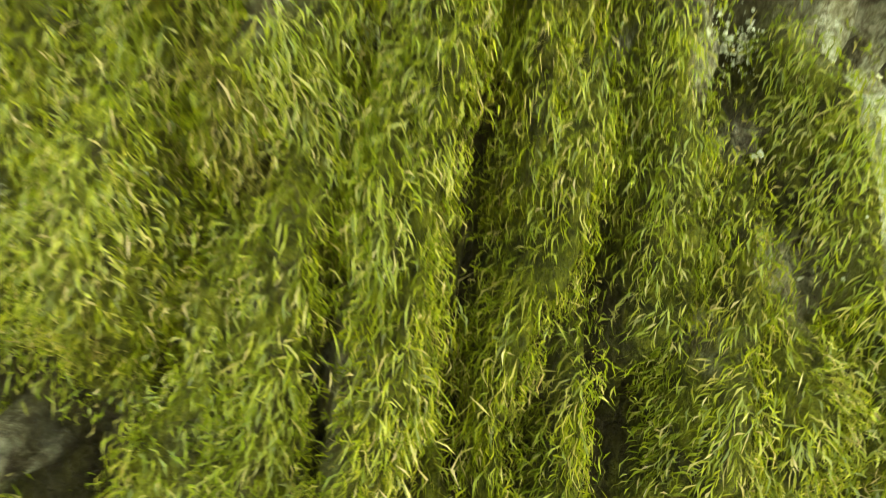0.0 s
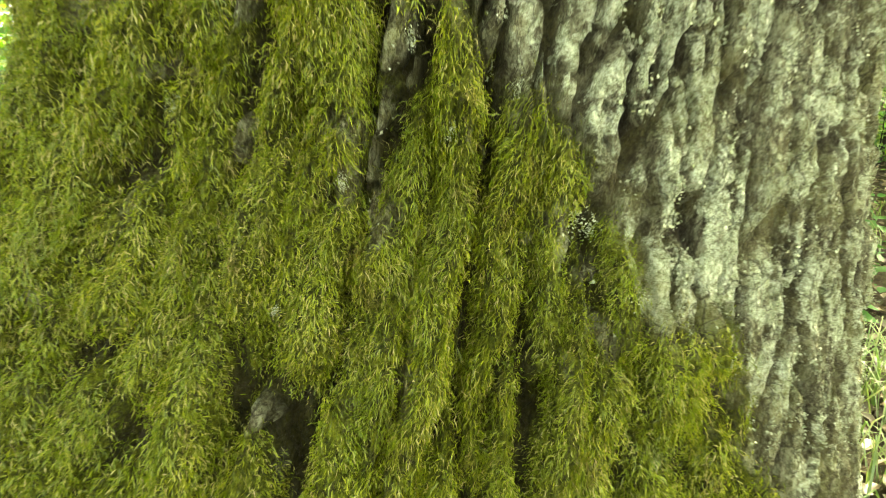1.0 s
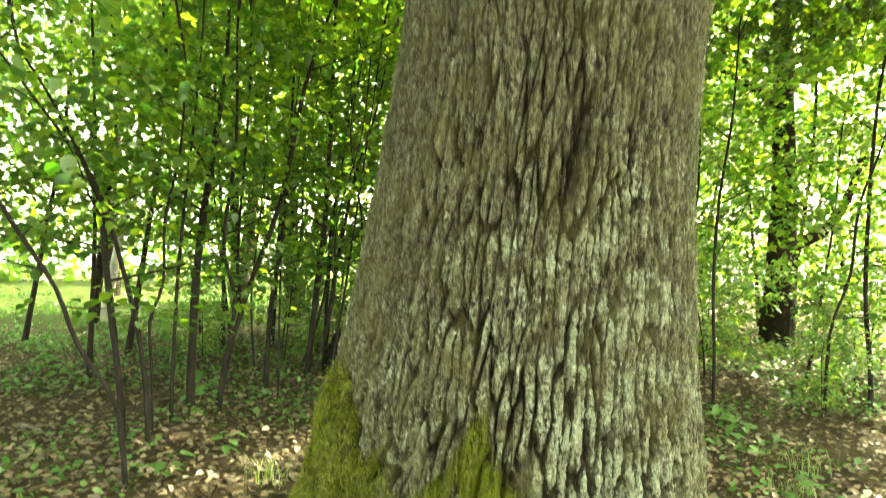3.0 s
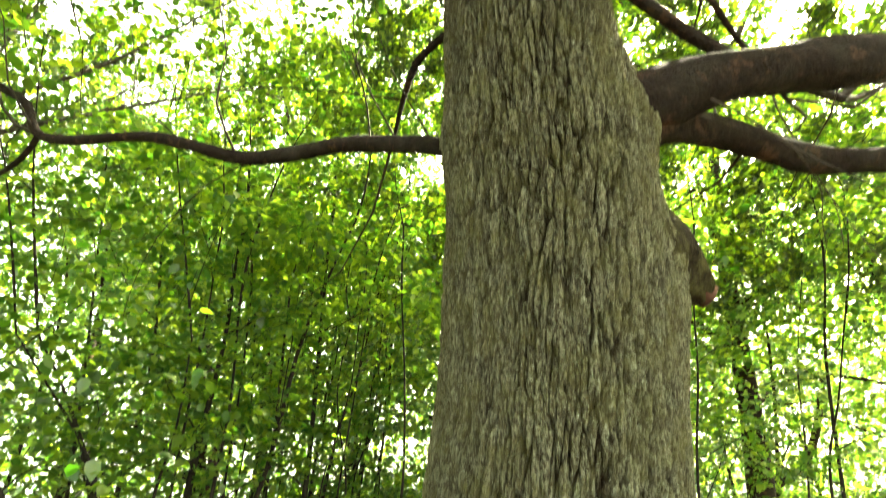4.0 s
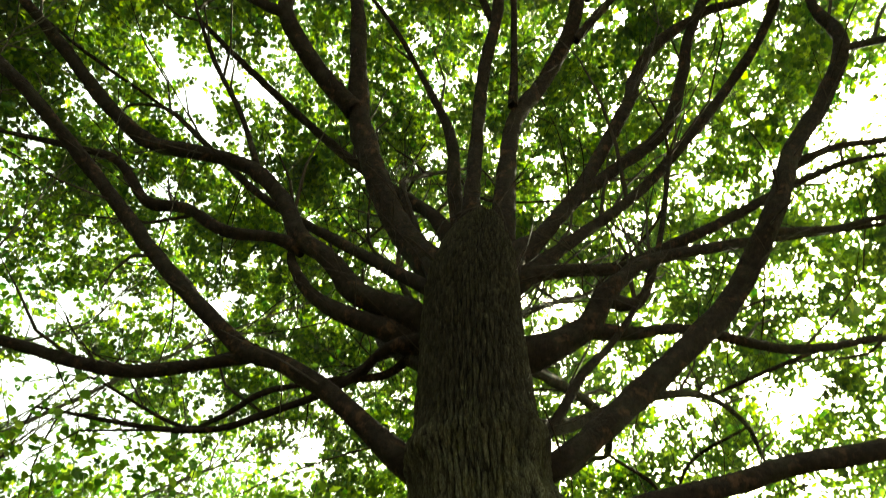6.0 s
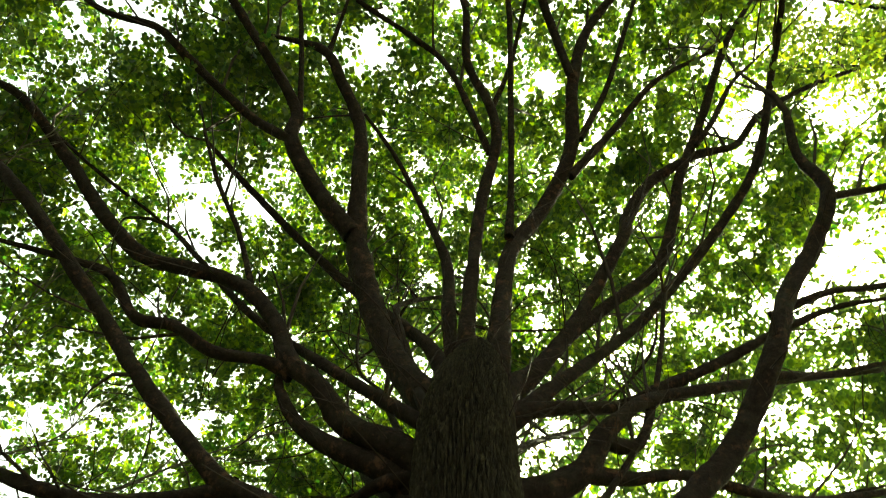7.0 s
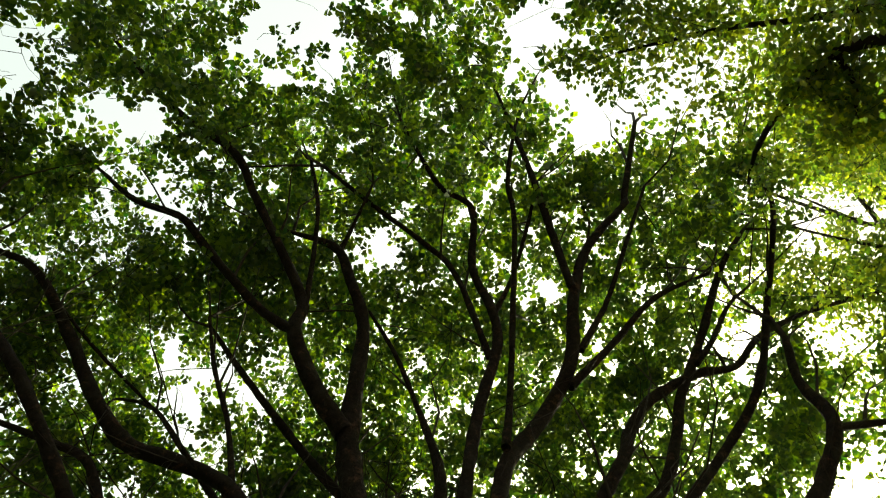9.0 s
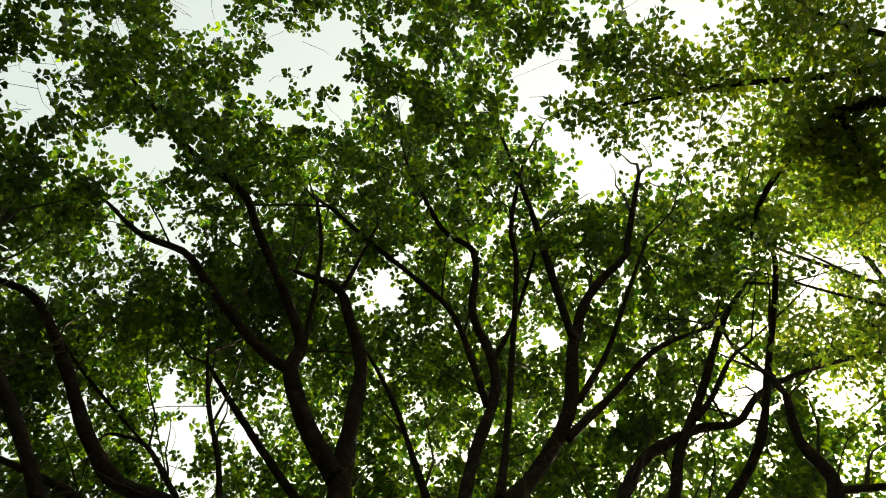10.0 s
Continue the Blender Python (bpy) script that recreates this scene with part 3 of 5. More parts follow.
limb((1.98, -0.36, 6.1, 0.043), (2.6, -0.36, 6.33, 0.035), (3.16, -0.43, 6.59, 0.025), (3.95, -0.55, 6.91, 0.017))
limb((0.16, 0.33, 5.07, 0.155), (0.39, 0.25, 5.14, 0.115), (0.73, 0.16, 5.36, 0.087), (0.89, 0.04, 5.64, 0.076), (1, -0.01, 5.75, 0.062), (1.28, -0.04, 6.02, 0.054), (2.23, -0.06, 6.53, 0.048), (2.7, -0.07, 6.75, 0.041), (3.57, -0.15, 7.07, 0.028))
limb((0.73, 0.17, 5.35, 0.073), (1.07, 0.21, 5.44, 0.048), (1.52, 0.22, 5.6, 0.04), (2.4, 0.36, 5.75, 0.041), (3.35, 0.37, 6.11, 0.026))
limb((0.9, 0.08, 5.61, 0.068), (1.1, 0.11, 5.63, 0.05), (1.25, 0.03, 5.87, 0.028), (1.44, -0.18, 6.52, 0.024), (1.57, -0.39, 7.14, 0.019))
limb((0.02, 0.05, 4.9, 0.106), (0.21, 0.1, 5.62, 0.092), (0.57, 0.05, 5.8, 0.058), (1.07, 0.09, 6.04, 0.052), (1.45, 0.01, 6.29, 0.052), (1.95, -0.13, 6.6, 0.052), (2.52, -0.33, 6.98, 0.046), (3.17, -0.51, 7.38, 0.033), (3.76, -0.62, 7.62, 0.024))
limb((0.02, -0.02, 4.9, 0.125), (0.17, 0.14, 5.54, 0.109), (0.31, 0.09, 5.67, 0.086), (0.64, 0.03, 6.1, 0.059), (1.15, -0.06, 6.69, 0.054), (1.58, -0.26, 7.2, 0.057), (2.26, -0.86, 8.07, 0.056), (2.59, -1.42, 8.59, 0.054), (2.72, -2.14, 9.27, 0.045), (2.73, -2.98, 9.79, 0.038), (2.71, -3.38, 10.22, 0.032), (2.45, -3.77, 10.81, 0.019))
limb((0, 0.03, 4.9, 0.149), (0.14, 0.11, 5.69, 0.13), (0.32, 0.07, 5.92, 0.085), (0.67, -0.06, 6.49, 0.071), (1, -0.23, 7.16, 0.072), (1.32, -0.57, 7.85, 0.074), (1.43, -0.63, 8.24, 0.077), (1.67, -0.91, 8.67, 0.07), (2.18, -1.22, 9.08, 0.062), (2.66, -1.39, 9.33, 0.049), (2.96, -1.74, 9.68, 0.045), (3.66, -2.17, 10.14, 0.037), (4.6, -2.63, 10.52, 0.024))
limb((0, 0, 4.9, 0.109), (0.27, 0.05, 5.9, 0.095), (0.46, 0.06, 6.21, 0.069), (0.78, -0.07, 6.66, 0.068), (1.17, -0.18, 7.15, 0.067), (1.68, -0.39, 7.73, 0.074), (1.89, -0.72, 8.31, 0.068), (1.99, -1.02, 8.79, 0.066), (2.24, -1.55, 9.43, 0.058), (2.51, -2.34, 10.24, 0.05), (2.82, -2.89, 10.75, 0.027))
limb((2.16, -1.32, 9.1, 0.044), (2.35, -1.58, 9.39, 0.042), (2.59, -1.95, 9.87, 0.031), (2.92, -2.24, 10.28, 0.018))
limb((-0.06, -0.02, 4.9, 0.17), (0.12, 0.1, 5.78, 0.167), (0.19, -0.01, 6.26, 0.116), (0.25, -0.12, 7.05, 0.095), (0.34, -0.25, 7.75, 0.095), (0.64, -0.48, 8.41, 0.094), (0.87, -0.98, 9.02, 0.092), (0.83, -1.58, 9.75, 0.083), (0.94, -2.13, 10.38, 0.069), (1.29, -2.74, 10.82, 0.058), (1.3, -2.89, 11.01, 0.056), (1.27, -3.9, 11.64, 0.036))
limb((0.79, -1.64, 9.76, 0.064), (0.45, -2.2, 10.57, 0.063), (0.15, -2.7, 11.2, 0.056), (-0.32, -3.36, 11.88, 0.04), (-0.96, -4.17, 12.39, 0.021))
limb((0.89, -0.78, 8.76, 0.063), (1.35, -1.27, 9.37, 0.047), (1.78, -1.79, 9.94, 0.04), (2.49, -2.24, 10.46, 0.025))
limb((0.96, -1.1, 9.13, 0.054), (1.22, -1.62, 9.77, 0.039), (1.37, -2.31, 10.39, 0.035), (1.53, -3.07, 11.06, 0.023))
limb((0.29, -0.34, 7.79, 0.06), (0.29, -0.58, 8.4, 0.043), (0.22, -1.07, 9.26, 0.042), (0, -2.15, 10.61, 0.042), (-0.21, -2.63, 11.01, 0.04), (-0.3, -3.52, 11.67, 0.027), (-0.19, -4.21, 12.18, 0.017))
limb((-0.1, -0.05, 4.9, 0.131), (0.02, 0.16, 5.89, 0.114), (-0.03, 0.06, 6.43, 0.087), (-0.01, -0.14, 7.32, 0.073), (0.01, -0.46, 8.19, 0.074), (0.09, -0.9, 9.03, 0.07), (-0.04, -1.18, 9.51, 0.065), (-0.36, -1.5, 10.08, 0.059), (-0.56, -2.14, 10.84, 0.05), (-1.09, -2.31, 11.22, 0.045), (-1.9, -3.03, 11.93, 0.024))
limb((0.04, -0.79, 8.91, 0.052), (-0.53, -1.37, 9.97, 0.045), (-1.01, -1.56, 10.5, 0.045), (-1.85, -1.8, 11.05, 0.04), (-2.73, -2.08, 11.63, 0.032))
limb((0, -1.12, 9.5, 0.043), (0.14, -1.55, 10.15, 0.036), (0.2, -2.18, 10.9, 0.032), (0.21, -2.74, 11.5, 0.023))
limb((-0.16, 0, 4.9, 0.17), (-0.08, 0.18, 5.64, 0.182), (-0.33, 0.26, 5.99, 0.14), (-0.6, 0.3, 6.57, 0.129), (-0.83, 0.23, 7.19, 0.131), (-1.07, 0.07, 7.92, 0.135), (-1.2, -0.26, 8.57, 0.106), (-1.36, -0.65, 9.3, 0.088), (-1.71, -0.99, 9.85, 0.078), (-2.03, -1.22, 10.25, 0.068), (-2.69, -1.18, 10.73, 0.033))
limb((-1.97, -1.2, 10.26, 0.048), (-1.96, -1.51, 10.71, 0.032), (-1.95, -2.06, 11.36, 0.023))
limb((-1.12, 0.03, 7.93, 0.124), (-1.58, -0.16, 8.39, 0.11), (-1.98, -0.47, 8.85, 0.099), (-2.07, -0.69, 9.31, 0.08), (-2.58, -1.1, 9.81, 0.066), (-3.2, -1.56, 10.34, 0.063), (-3.66, -1.96, 10.62, 0.063), (-4.7, -2.26, 11.05, 0.048), (-5.94, -2.93, 11.43, 0.026))
limb((-1.99, -0.48, 8.85, 0.076), (-2.49, -0.52, 9.18, 0.061), (-3.33, -0.86, 9.65, 0.063), (-3.85, -1.09, 9.94, 0.056), (-4.55, -1.09, 10.18, 0.044), (-5.33, -1.28, 10.61, 0.024))
limb((-0.1, 0.05, 4.9, 0.093), (-0.09, 0.2, 6.24, 0.081), (-0.15, 0.15, 6.97, 0.077), (-0.22, -0, 7.72, 0.063), (-0.58, -0.2, 8.67, 0.037), (-0.93, -0.47, 9.17, 0.033), (-1.36, -0.7, 9.72, 0.022))
limb((-2.03, -0.7, 9.32, 0.043), (-2.26, -1.21, 10.11, 0.037), (-2.47, -1.66, 10.63, 0.032), (-2.82, -2.12, 11.2, 0.027))
limb((-0.14, 0.08, 4.9, 0.114), (-0.11, 0.25, 6.09, 0.099), (-0.3, 0.24, 6.6, 0.069), (-0.59, 0.33, 7.02, 0.065), (-1.13, 0.42, 7.75, 0.057), (-1.72, 0.36, 8.38, 0.051), (-2.46, 0.13, 8.98, 0.043), (-3.02, -0.07, 9.44, 0.026))
limb((-0.21, 0.3, 5.23, 0.139), (-0.44, 0.28, 5.39, 0.103), (-0.75, 0.35, 5.59, 0.089), (-1.03, 0.31, 5.91, 0.082), (-1.25, 0.32, 6.11, 0.082), (-1.48, 0.26, 6.53, 0.079), (-1.83, 0.23, 6.88, 0.079), (-2.3, 0.3, 7.11, 0.079), (-2.81, 0.4, 7.35, 0.084), (-3.35, 0.29, 7.76, 0.079), (-3.95, 0.05, 8.29, 0.074), (-4.76, -0.31, 8.85, 0.053), (-5.56, -0.29, 9.19, 0.036))
limb((-1.21, 0.37, 6.02, 0.069), (-1.43, 0.36, 6.12, 0.054), (-1.84, 0.46, 6.25, 0.054), (-2.19, 0.45, 6.46, 0.054), (-2.54, 0.53, 6.59, 0.052), (-2.89, 0.42, 6.94, 0.045), (-3.28, 0.45, 7.11, 0.039), (-4.11, 0.59, 7.44, 0.026))
limb((-1.79, 0.3, 7.04, 0.033), (-2.12, 0.15, 7.72, 0.031), (-2.54, -0.04, 8.36, 0.028), (-2.92, -0.32, 9, 0.018))
limb((-0.19, 0.27, 4.08, 0.099), (-0.36, 0.22, 4.15, 0.074), (-0.59, 0.24, 4.37, 0.059), (-0.83, 0.24, 4.58, 0.055), (-1.1, 0.29, 4.77, 0.055), (-1.34, 0.37, 4.92, 0.056), (-1.6, 0.35, 5.14, 0.055), (-1.86, 0.34, 5.39, 0.056), (-2.2, 0.32, 5.73, 0.059), (-2.56, 0.28, 6.12, 0.061), (-3.17, 0.05, 6.63, 0.062), (-3.68, -0.11, 7.04, 0.065), (-4.36, -0.22, 7.58, 0.057), (-5.17, -0.58, 8.17, 0.038))
limb((-1.25, 0.35, 4.89, 0.054), (-1.53, 0.49, 4.9, 0.043), (-1.98, 0.7, 4.95, 0.045), (-2.35, 0.76, 5.01, 0.045), (-2.7, 0.86, 5.16, 0.043), (-3.12, 0.92, 5.28, 0.039), (-3.82, 1.1, 5.5, 0.029), (-4.73, 1.39, 5.69, 0.017))
limb((-0.27, 0.15, 2.93, 0.04), (-0.35, 0.18, 2.96, 0.038), (-0.49, 0.32, 3.04, 0.036), (-0.74, 0.5, 3.12, 0.038), (-1.01, 0.68, 3.15, 0.036), (-1.25, 0.83, 3.21, 0.034), (-1.53, 0.93, 3.32, 0.03), (-1.78, 1.04, 3.41, 0.028), (-2.27, 1.27, 3.49, 0.028), (-2.48, 1.36, 3.58, 0.025), (-2.61, 1.42, 3.8, 0.025), (-2.89, 1.54, 3.99, 0.024), (-3.6, 1.85, 4.45, 0.019))
limb((-2.47, 1.37, 3.57, 0.018), (-2.59, 1.48, 3.47, 0.017), (-2.97, 1.79, 3.41, 0.012))
limb((-0.28, 0.3, 5.17, 0.069), (-0.51, 0.41, 5.16, 0.042), (-0.67, 0.68, 5.18, 0.035), (-0.95, 0.95, 5.18, 0.03), (-1.25, 1.17, 5.18, 0.028), (-1.59, 1.38, 5.17, 0.025), (-2.07, 1.56, 5.26, 0.022), (-3.08, 1.91, 5.6, 0.013))
limb((-0.32, 0.37, 5.18, 0.042), (-0.49, 0.59, 5.12, 0.03), (-0.81, 0.79, 5.21, 0.026), (-1.27, 1.07, 5.29, 0.024), (-1.57, 1.33, 5.24, 0.021), (-1.89, 1.57, 5.32, 0.017), (-2.65, 1.62, 5.7, 0.012))
limb((-0.26, 0.17, 3.53, 0.025), (-0.33, 0.25, 3.52, 0.02), (-0.42, 0.39, 3.5, 0.018), (-0.47, 0.57, 3.42, 0.013), (-0.5, 0.82, 3.37, 0.008))
limb((-0.23, 0.37, 5.17, 0.139), (-0.49, 0.39, 5.3, 0.093), (-0.88, 0.45, 5.5, 0.063), (-1.11, 0.48, 5.71, 0.054), (-1.27, 0.45, 5.96, 0.04), (-1.32, 0.46, 6.19, 0.029))
limb((0.19, 0.22, 4.19, 0.044), (0.37, 0.17, 4.41, 0.033), (0.65, 0.17, 4.93, 0.031), (0.88, 0.17, 5.24, 0.025), (1.16, 0.07, 5.7, 0.024), (1.29, 0.02, 6.05, 0.019))


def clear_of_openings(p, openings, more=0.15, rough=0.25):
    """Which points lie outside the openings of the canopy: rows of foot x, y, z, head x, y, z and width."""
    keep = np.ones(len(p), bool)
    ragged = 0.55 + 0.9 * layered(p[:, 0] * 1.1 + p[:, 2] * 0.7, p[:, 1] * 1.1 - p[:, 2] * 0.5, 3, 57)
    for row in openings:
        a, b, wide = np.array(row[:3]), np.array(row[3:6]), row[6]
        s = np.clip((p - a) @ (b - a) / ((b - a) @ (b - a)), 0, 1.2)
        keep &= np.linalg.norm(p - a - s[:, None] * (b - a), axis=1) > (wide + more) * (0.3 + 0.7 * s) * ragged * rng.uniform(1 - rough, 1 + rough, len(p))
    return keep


def build_back_boughs():
    """The limbs on the far side of the crown."""
    g = np.random.default_rng(70)
    for n in range(9):
        a = radians(20 + 140 * (n + 0.5) / 9 + g.uniform(-5, 5))
        rise = (0.75, 1.25, 0.9, 1.5)[n % 4]
        foot = np.array([-0.05 + 0.1 * math.cos(a), 0.1 * math.sin(a), 4.3 + 0.32 * (n % 5)])
        way = np.array([math.cos(a), math.sin(a), rise])
        c = [(*foot, 0.06)]
        p = foot
        for k in range(6):
            way = way / np.linalg.norm(way) + g.normal(size=3) * 0.16 + (0, 0, 0.03)
            p = p + way / np.linalg.norm(way) * 1.12
            c.append((*p, 0.05 - 0.007 * k))
        limb(*c)
        for j in (3, 4):
            side = np.array(c[j][:3])
            way2 = np.cross(way, (0, 0, 1)) * (1 if (n + j) % 2 else -1) + way * 0.8 + g.normal(size=3) * 0.2
            way2 = way2 / np.linalg.norm(way2)
            limb((*side, c[j][3] * 0.6), (*(side + way2 * 1.1 + g.normal(size=3) * 0.15), 0.026), (*(side + way2 * 2.3 + (0, 0, 0.3)), 0.01))


build_back_boughs()

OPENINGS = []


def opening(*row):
    """A gap cut in the leaves along a camera sight line or the sun's way: its lower and upper end and its width."""
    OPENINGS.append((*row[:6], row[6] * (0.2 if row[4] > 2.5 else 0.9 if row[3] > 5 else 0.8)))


# laid along the camera's sight lines to put sky patches where it sees them
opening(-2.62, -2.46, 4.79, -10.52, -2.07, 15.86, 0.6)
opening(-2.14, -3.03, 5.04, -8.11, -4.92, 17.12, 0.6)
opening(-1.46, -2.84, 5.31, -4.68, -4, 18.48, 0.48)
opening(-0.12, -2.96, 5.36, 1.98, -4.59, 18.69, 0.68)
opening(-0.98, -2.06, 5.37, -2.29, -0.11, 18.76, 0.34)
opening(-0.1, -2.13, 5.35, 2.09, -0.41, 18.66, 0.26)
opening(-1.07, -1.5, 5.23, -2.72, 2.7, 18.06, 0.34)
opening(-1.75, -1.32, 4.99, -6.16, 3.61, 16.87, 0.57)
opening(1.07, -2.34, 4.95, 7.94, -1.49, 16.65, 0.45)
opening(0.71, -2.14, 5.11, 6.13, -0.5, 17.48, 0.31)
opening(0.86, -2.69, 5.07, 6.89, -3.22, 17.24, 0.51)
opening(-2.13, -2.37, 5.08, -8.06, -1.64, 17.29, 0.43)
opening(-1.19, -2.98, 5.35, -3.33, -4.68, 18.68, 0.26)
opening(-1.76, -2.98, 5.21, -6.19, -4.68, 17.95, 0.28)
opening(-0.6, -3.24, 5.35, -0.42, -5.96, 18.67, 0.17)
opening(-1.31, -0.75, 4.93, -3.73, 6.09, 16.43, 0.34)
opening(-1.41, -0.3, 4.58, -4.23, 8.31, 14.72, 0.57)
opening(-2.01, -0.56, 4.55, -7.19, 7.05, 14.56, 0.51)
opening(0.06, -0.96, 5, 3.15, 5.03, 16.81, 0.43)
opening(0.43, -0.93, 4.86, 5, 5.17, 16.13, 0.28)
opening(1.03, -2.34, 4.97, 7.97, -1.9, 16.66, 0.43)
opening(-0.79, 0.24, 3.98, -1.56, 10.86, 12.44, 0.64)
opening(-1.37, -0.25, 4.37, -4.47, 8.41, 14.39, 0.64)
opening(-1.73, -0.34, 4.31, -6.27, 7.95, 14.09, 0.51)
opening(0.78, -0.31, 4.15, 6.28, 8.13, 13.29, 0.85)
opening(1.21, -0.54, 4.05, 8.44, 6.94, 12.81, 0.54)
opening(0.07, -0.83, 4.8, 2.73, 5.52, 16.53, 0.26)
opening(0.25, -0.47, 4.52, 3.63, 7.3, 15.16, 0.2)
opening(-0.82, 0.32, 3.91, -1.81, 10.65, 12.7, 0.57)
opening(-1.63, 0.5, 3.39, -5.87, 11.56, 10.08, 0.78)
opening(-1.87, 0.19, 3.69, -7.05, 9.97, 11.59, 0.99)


# gaps along the sun's way, for the bright flecks on the floor beside the trunk
for x, y, wide in ((1.5, 0.8, 0.8), (2.5, 2.0, 0.7), (1.9, 0.2, 0.6)):
    top = Vector((x, y, 0.0)) + SUN_TO * 17
    opening(x + SUN_TO.x * 2, y + SUN_TO.y * 2, SUN_TO.z * 2, *top, wide)


def grow(foot, way, long, thick, wander=0.22, lift=0.12):
    """The curve of a side branch."""
    way = way / (np.linalg.norm(way) + 1e-9)
    pts, p = [(*foot, thick)], np.array(foot, float)
    for k in range(4):
        way = way + rng.normal(size=3) * wander + (0, 0, lift)
        way = way / np.linalg.norm(way)
        p = p + way * long / 4
        pts.append((*p, thick * (1 - 0.22 * (k + 1))))
    return spline(pts, 0.22)


HEART = np.array([-0.1, 0.0, 3.4])


def south_edge(x):
    """How far south the oak's crown reaches at x, where the neighbouring tree begins."""
    return np.interp(x, [-0.9, -0.5, 0.1, 1.2, 2.5, 4.4, 5.5, 8.0], [-20, -5.6, -5.0, -3.6, -3.4, -2.6, -1.6, -1.0])


def thick_enough(p):
    """Which leaves stay: the north-western and western sides are thinned in ragged gaps to fit the camera's view."""
    blotch = layered(p[:, 0] * 1.3 + 40 + p[:, 2] * 0.6, p[:, 1] * 1.3 + 40 - p[:, 2] * 0.6, 3, 91)
    airy = ease(-p[:, 0], 2.3, 3.3) * ease(p[:, 1], 1.8, 3.0) * (1 - ease(p[:, 2], 9.5, 11.0))
    west = ease(-p[:, 0], 3.4, 4.2) * ease(p[:, 1], -2.0, -1.2) * (1 - ease(p[:, 1], 0.2, 0.8))
    return blotch > np.maximum(0.47 * airy, 0.4 * west)


def build_crown():
    """Side branches and twigs; the leaves stand in clumps on the crown's outer shell, the inner limbs are bare."""
    branches, twigs, clumps = [], [], []
    for c in BOUGHS:
        total = len(c)
        for k in range(3, total):
            away = np.linalg.norm(c[k, :3] - HEART)
            if c[k, 3] > 0.06 or away < 2.4 or rng.random() > 0.17:
                continue
            ahead = c[min(k + 1, total - 1), :3] - c[k - 1, :3]
            ahead = ahead / (np.linalg.norm(ahead) + 1e-9)
            way = rng.normal(size=3) * 0.45 + ahead * 0.4 + (c[k, :3] - HEART) / away * 1.1
            branches.append(grow(c[k, :3], way, rng.uniform(1.0, 2.4), min(rng.uniform(0.012, 0.024), c[k, 3] * 0.7)))
        for _ in range(2):
            branches.append(grow(c[-1, :3], (c[-1, :3] - c[-3, :3]) * 4 + rng.normal(size=3) * 0.6, rng.uniform(1.0, 2.2), max(0.006, c[-1, 3])))
    # bare thin twigs that hang about the inner limbs
    g = np.random.default_rng(12)
    for c in BOUGHS:
        for k in range(2, len(c) - 1):
            if c[k, 2] > 8.5 or g.random() > 0.3:
                continue
            ahead = c[k + 1, :3] - c[k - 1, :3]
            way = np.cross(ahead / np.linalg.norm(ahead), g.normal(size=3)) + ahead * 1.5 + (c[k, :3] - HEART) * 0.06
            t = grow(c[k, :3], way, g.uniform(0.4, 1.7), g.uniform(0.004, 0.0095), 0.3, -0.02)
            twigs.append(t)
            j = len(t) // 2
            twigs.append(grow(t[j, :3], t[j, :3] - t[0, :3] + g.normal(size=3) * 0.4, g.uniform(0.3, 0.8), t[j, 3] * 0.7, 0.3, -0.02))
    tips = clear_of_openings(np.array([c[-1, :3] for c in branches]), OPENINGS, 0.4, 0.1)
    for c, shown in zip(branches, tips):
        p = c[-1, :3]
        away = np.linalg.norm(p - HEART)
        if away < 6.2 or not shown:
            continue
        for _ in range(4):
            t = grow(p, rng.normal(size=3) * 0.7 + (p - HEART) / away * 0.8, rng.uniform(0.3, 0.7), 0.005)[::2]
            twigs.append(t)
            clumps += [t[len(t) // 2, :3], t[-1, :3]]
    # the leafy shell, carried by the boughs beneath it
    feet = np.vstack([c[c[:, 3] < 0.05] for c in BOUGHS])
    feet = feet[np.linalg.norm(feet[:, :3] - HEART, axis=1) > 4.0]
    masses = 520
    aims = []
    for n in range(masses):
        high = 0.1 + 0.9 * (n + 0.5) / masses
        a = n * 2.39996 + rng.normal() * 0.25
        flat = math.sqrt(1 - high * high)
        mid = HEART + np.array([flat * math.cos(a), flat * math.sin(a), high]) * rng.uniform(8.0, 10.2)
        if layered(mid[:1] * 0.7 + 20 + 0.5 * mid[2], mid[1:2] * 0.7 + 20, 2, 33)[0] < 0.2:
            continue
        # towards the south-east the crown gives way to the neighbouring tree
        if mid[1] < south_edge(mid[0]):
            continue
        aims += [mid + rng.normal(size=3) * 0.34 for _ in range(5 if mid[1] > -2.5 and mid[0] > -3.5 else 4)]
    aims = np.array(aims)
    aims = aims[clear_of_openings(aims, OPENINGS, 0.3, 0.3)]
    # the nearest ones first: each new branch can carry the next
    far = np.array([np.min(np.linalg.norm(feet[:, :3] - a, axis=1)) for a in aims])
    for aim in aims[np.argsort(far)]:
        gap = np.linalg.norm(feet[:, :3] - aim, axis=1)
        near = np.argsort(gap)[:8]
        middle = (feet[near, :3] + aim) / 2
        free = clear_of_openings(middle, OPENINGS, 0.1, 0.05)
        k = int(near[np.argmax(free)])
        if gap[k] > 8.0:
            continue
        foot = feet[k]
        one = foot[:3] + (aim - foot[:3]) * 0.33 + rng.normal(size=3) * 0.14 * gap[k]
        two = foot[:3] + (aim - foot[:3]) * 0.68 + rng.normal(size=3) * 0.12 * gap[k]
        r = min(0.016, foot[3] * 0.75)
        if free.any():
            c = spline([(*foot[:3], r), (*one, r * 0.75), (*two, r * 0.55), (*aim, max(0.003, r * 0.4))], 0.25)
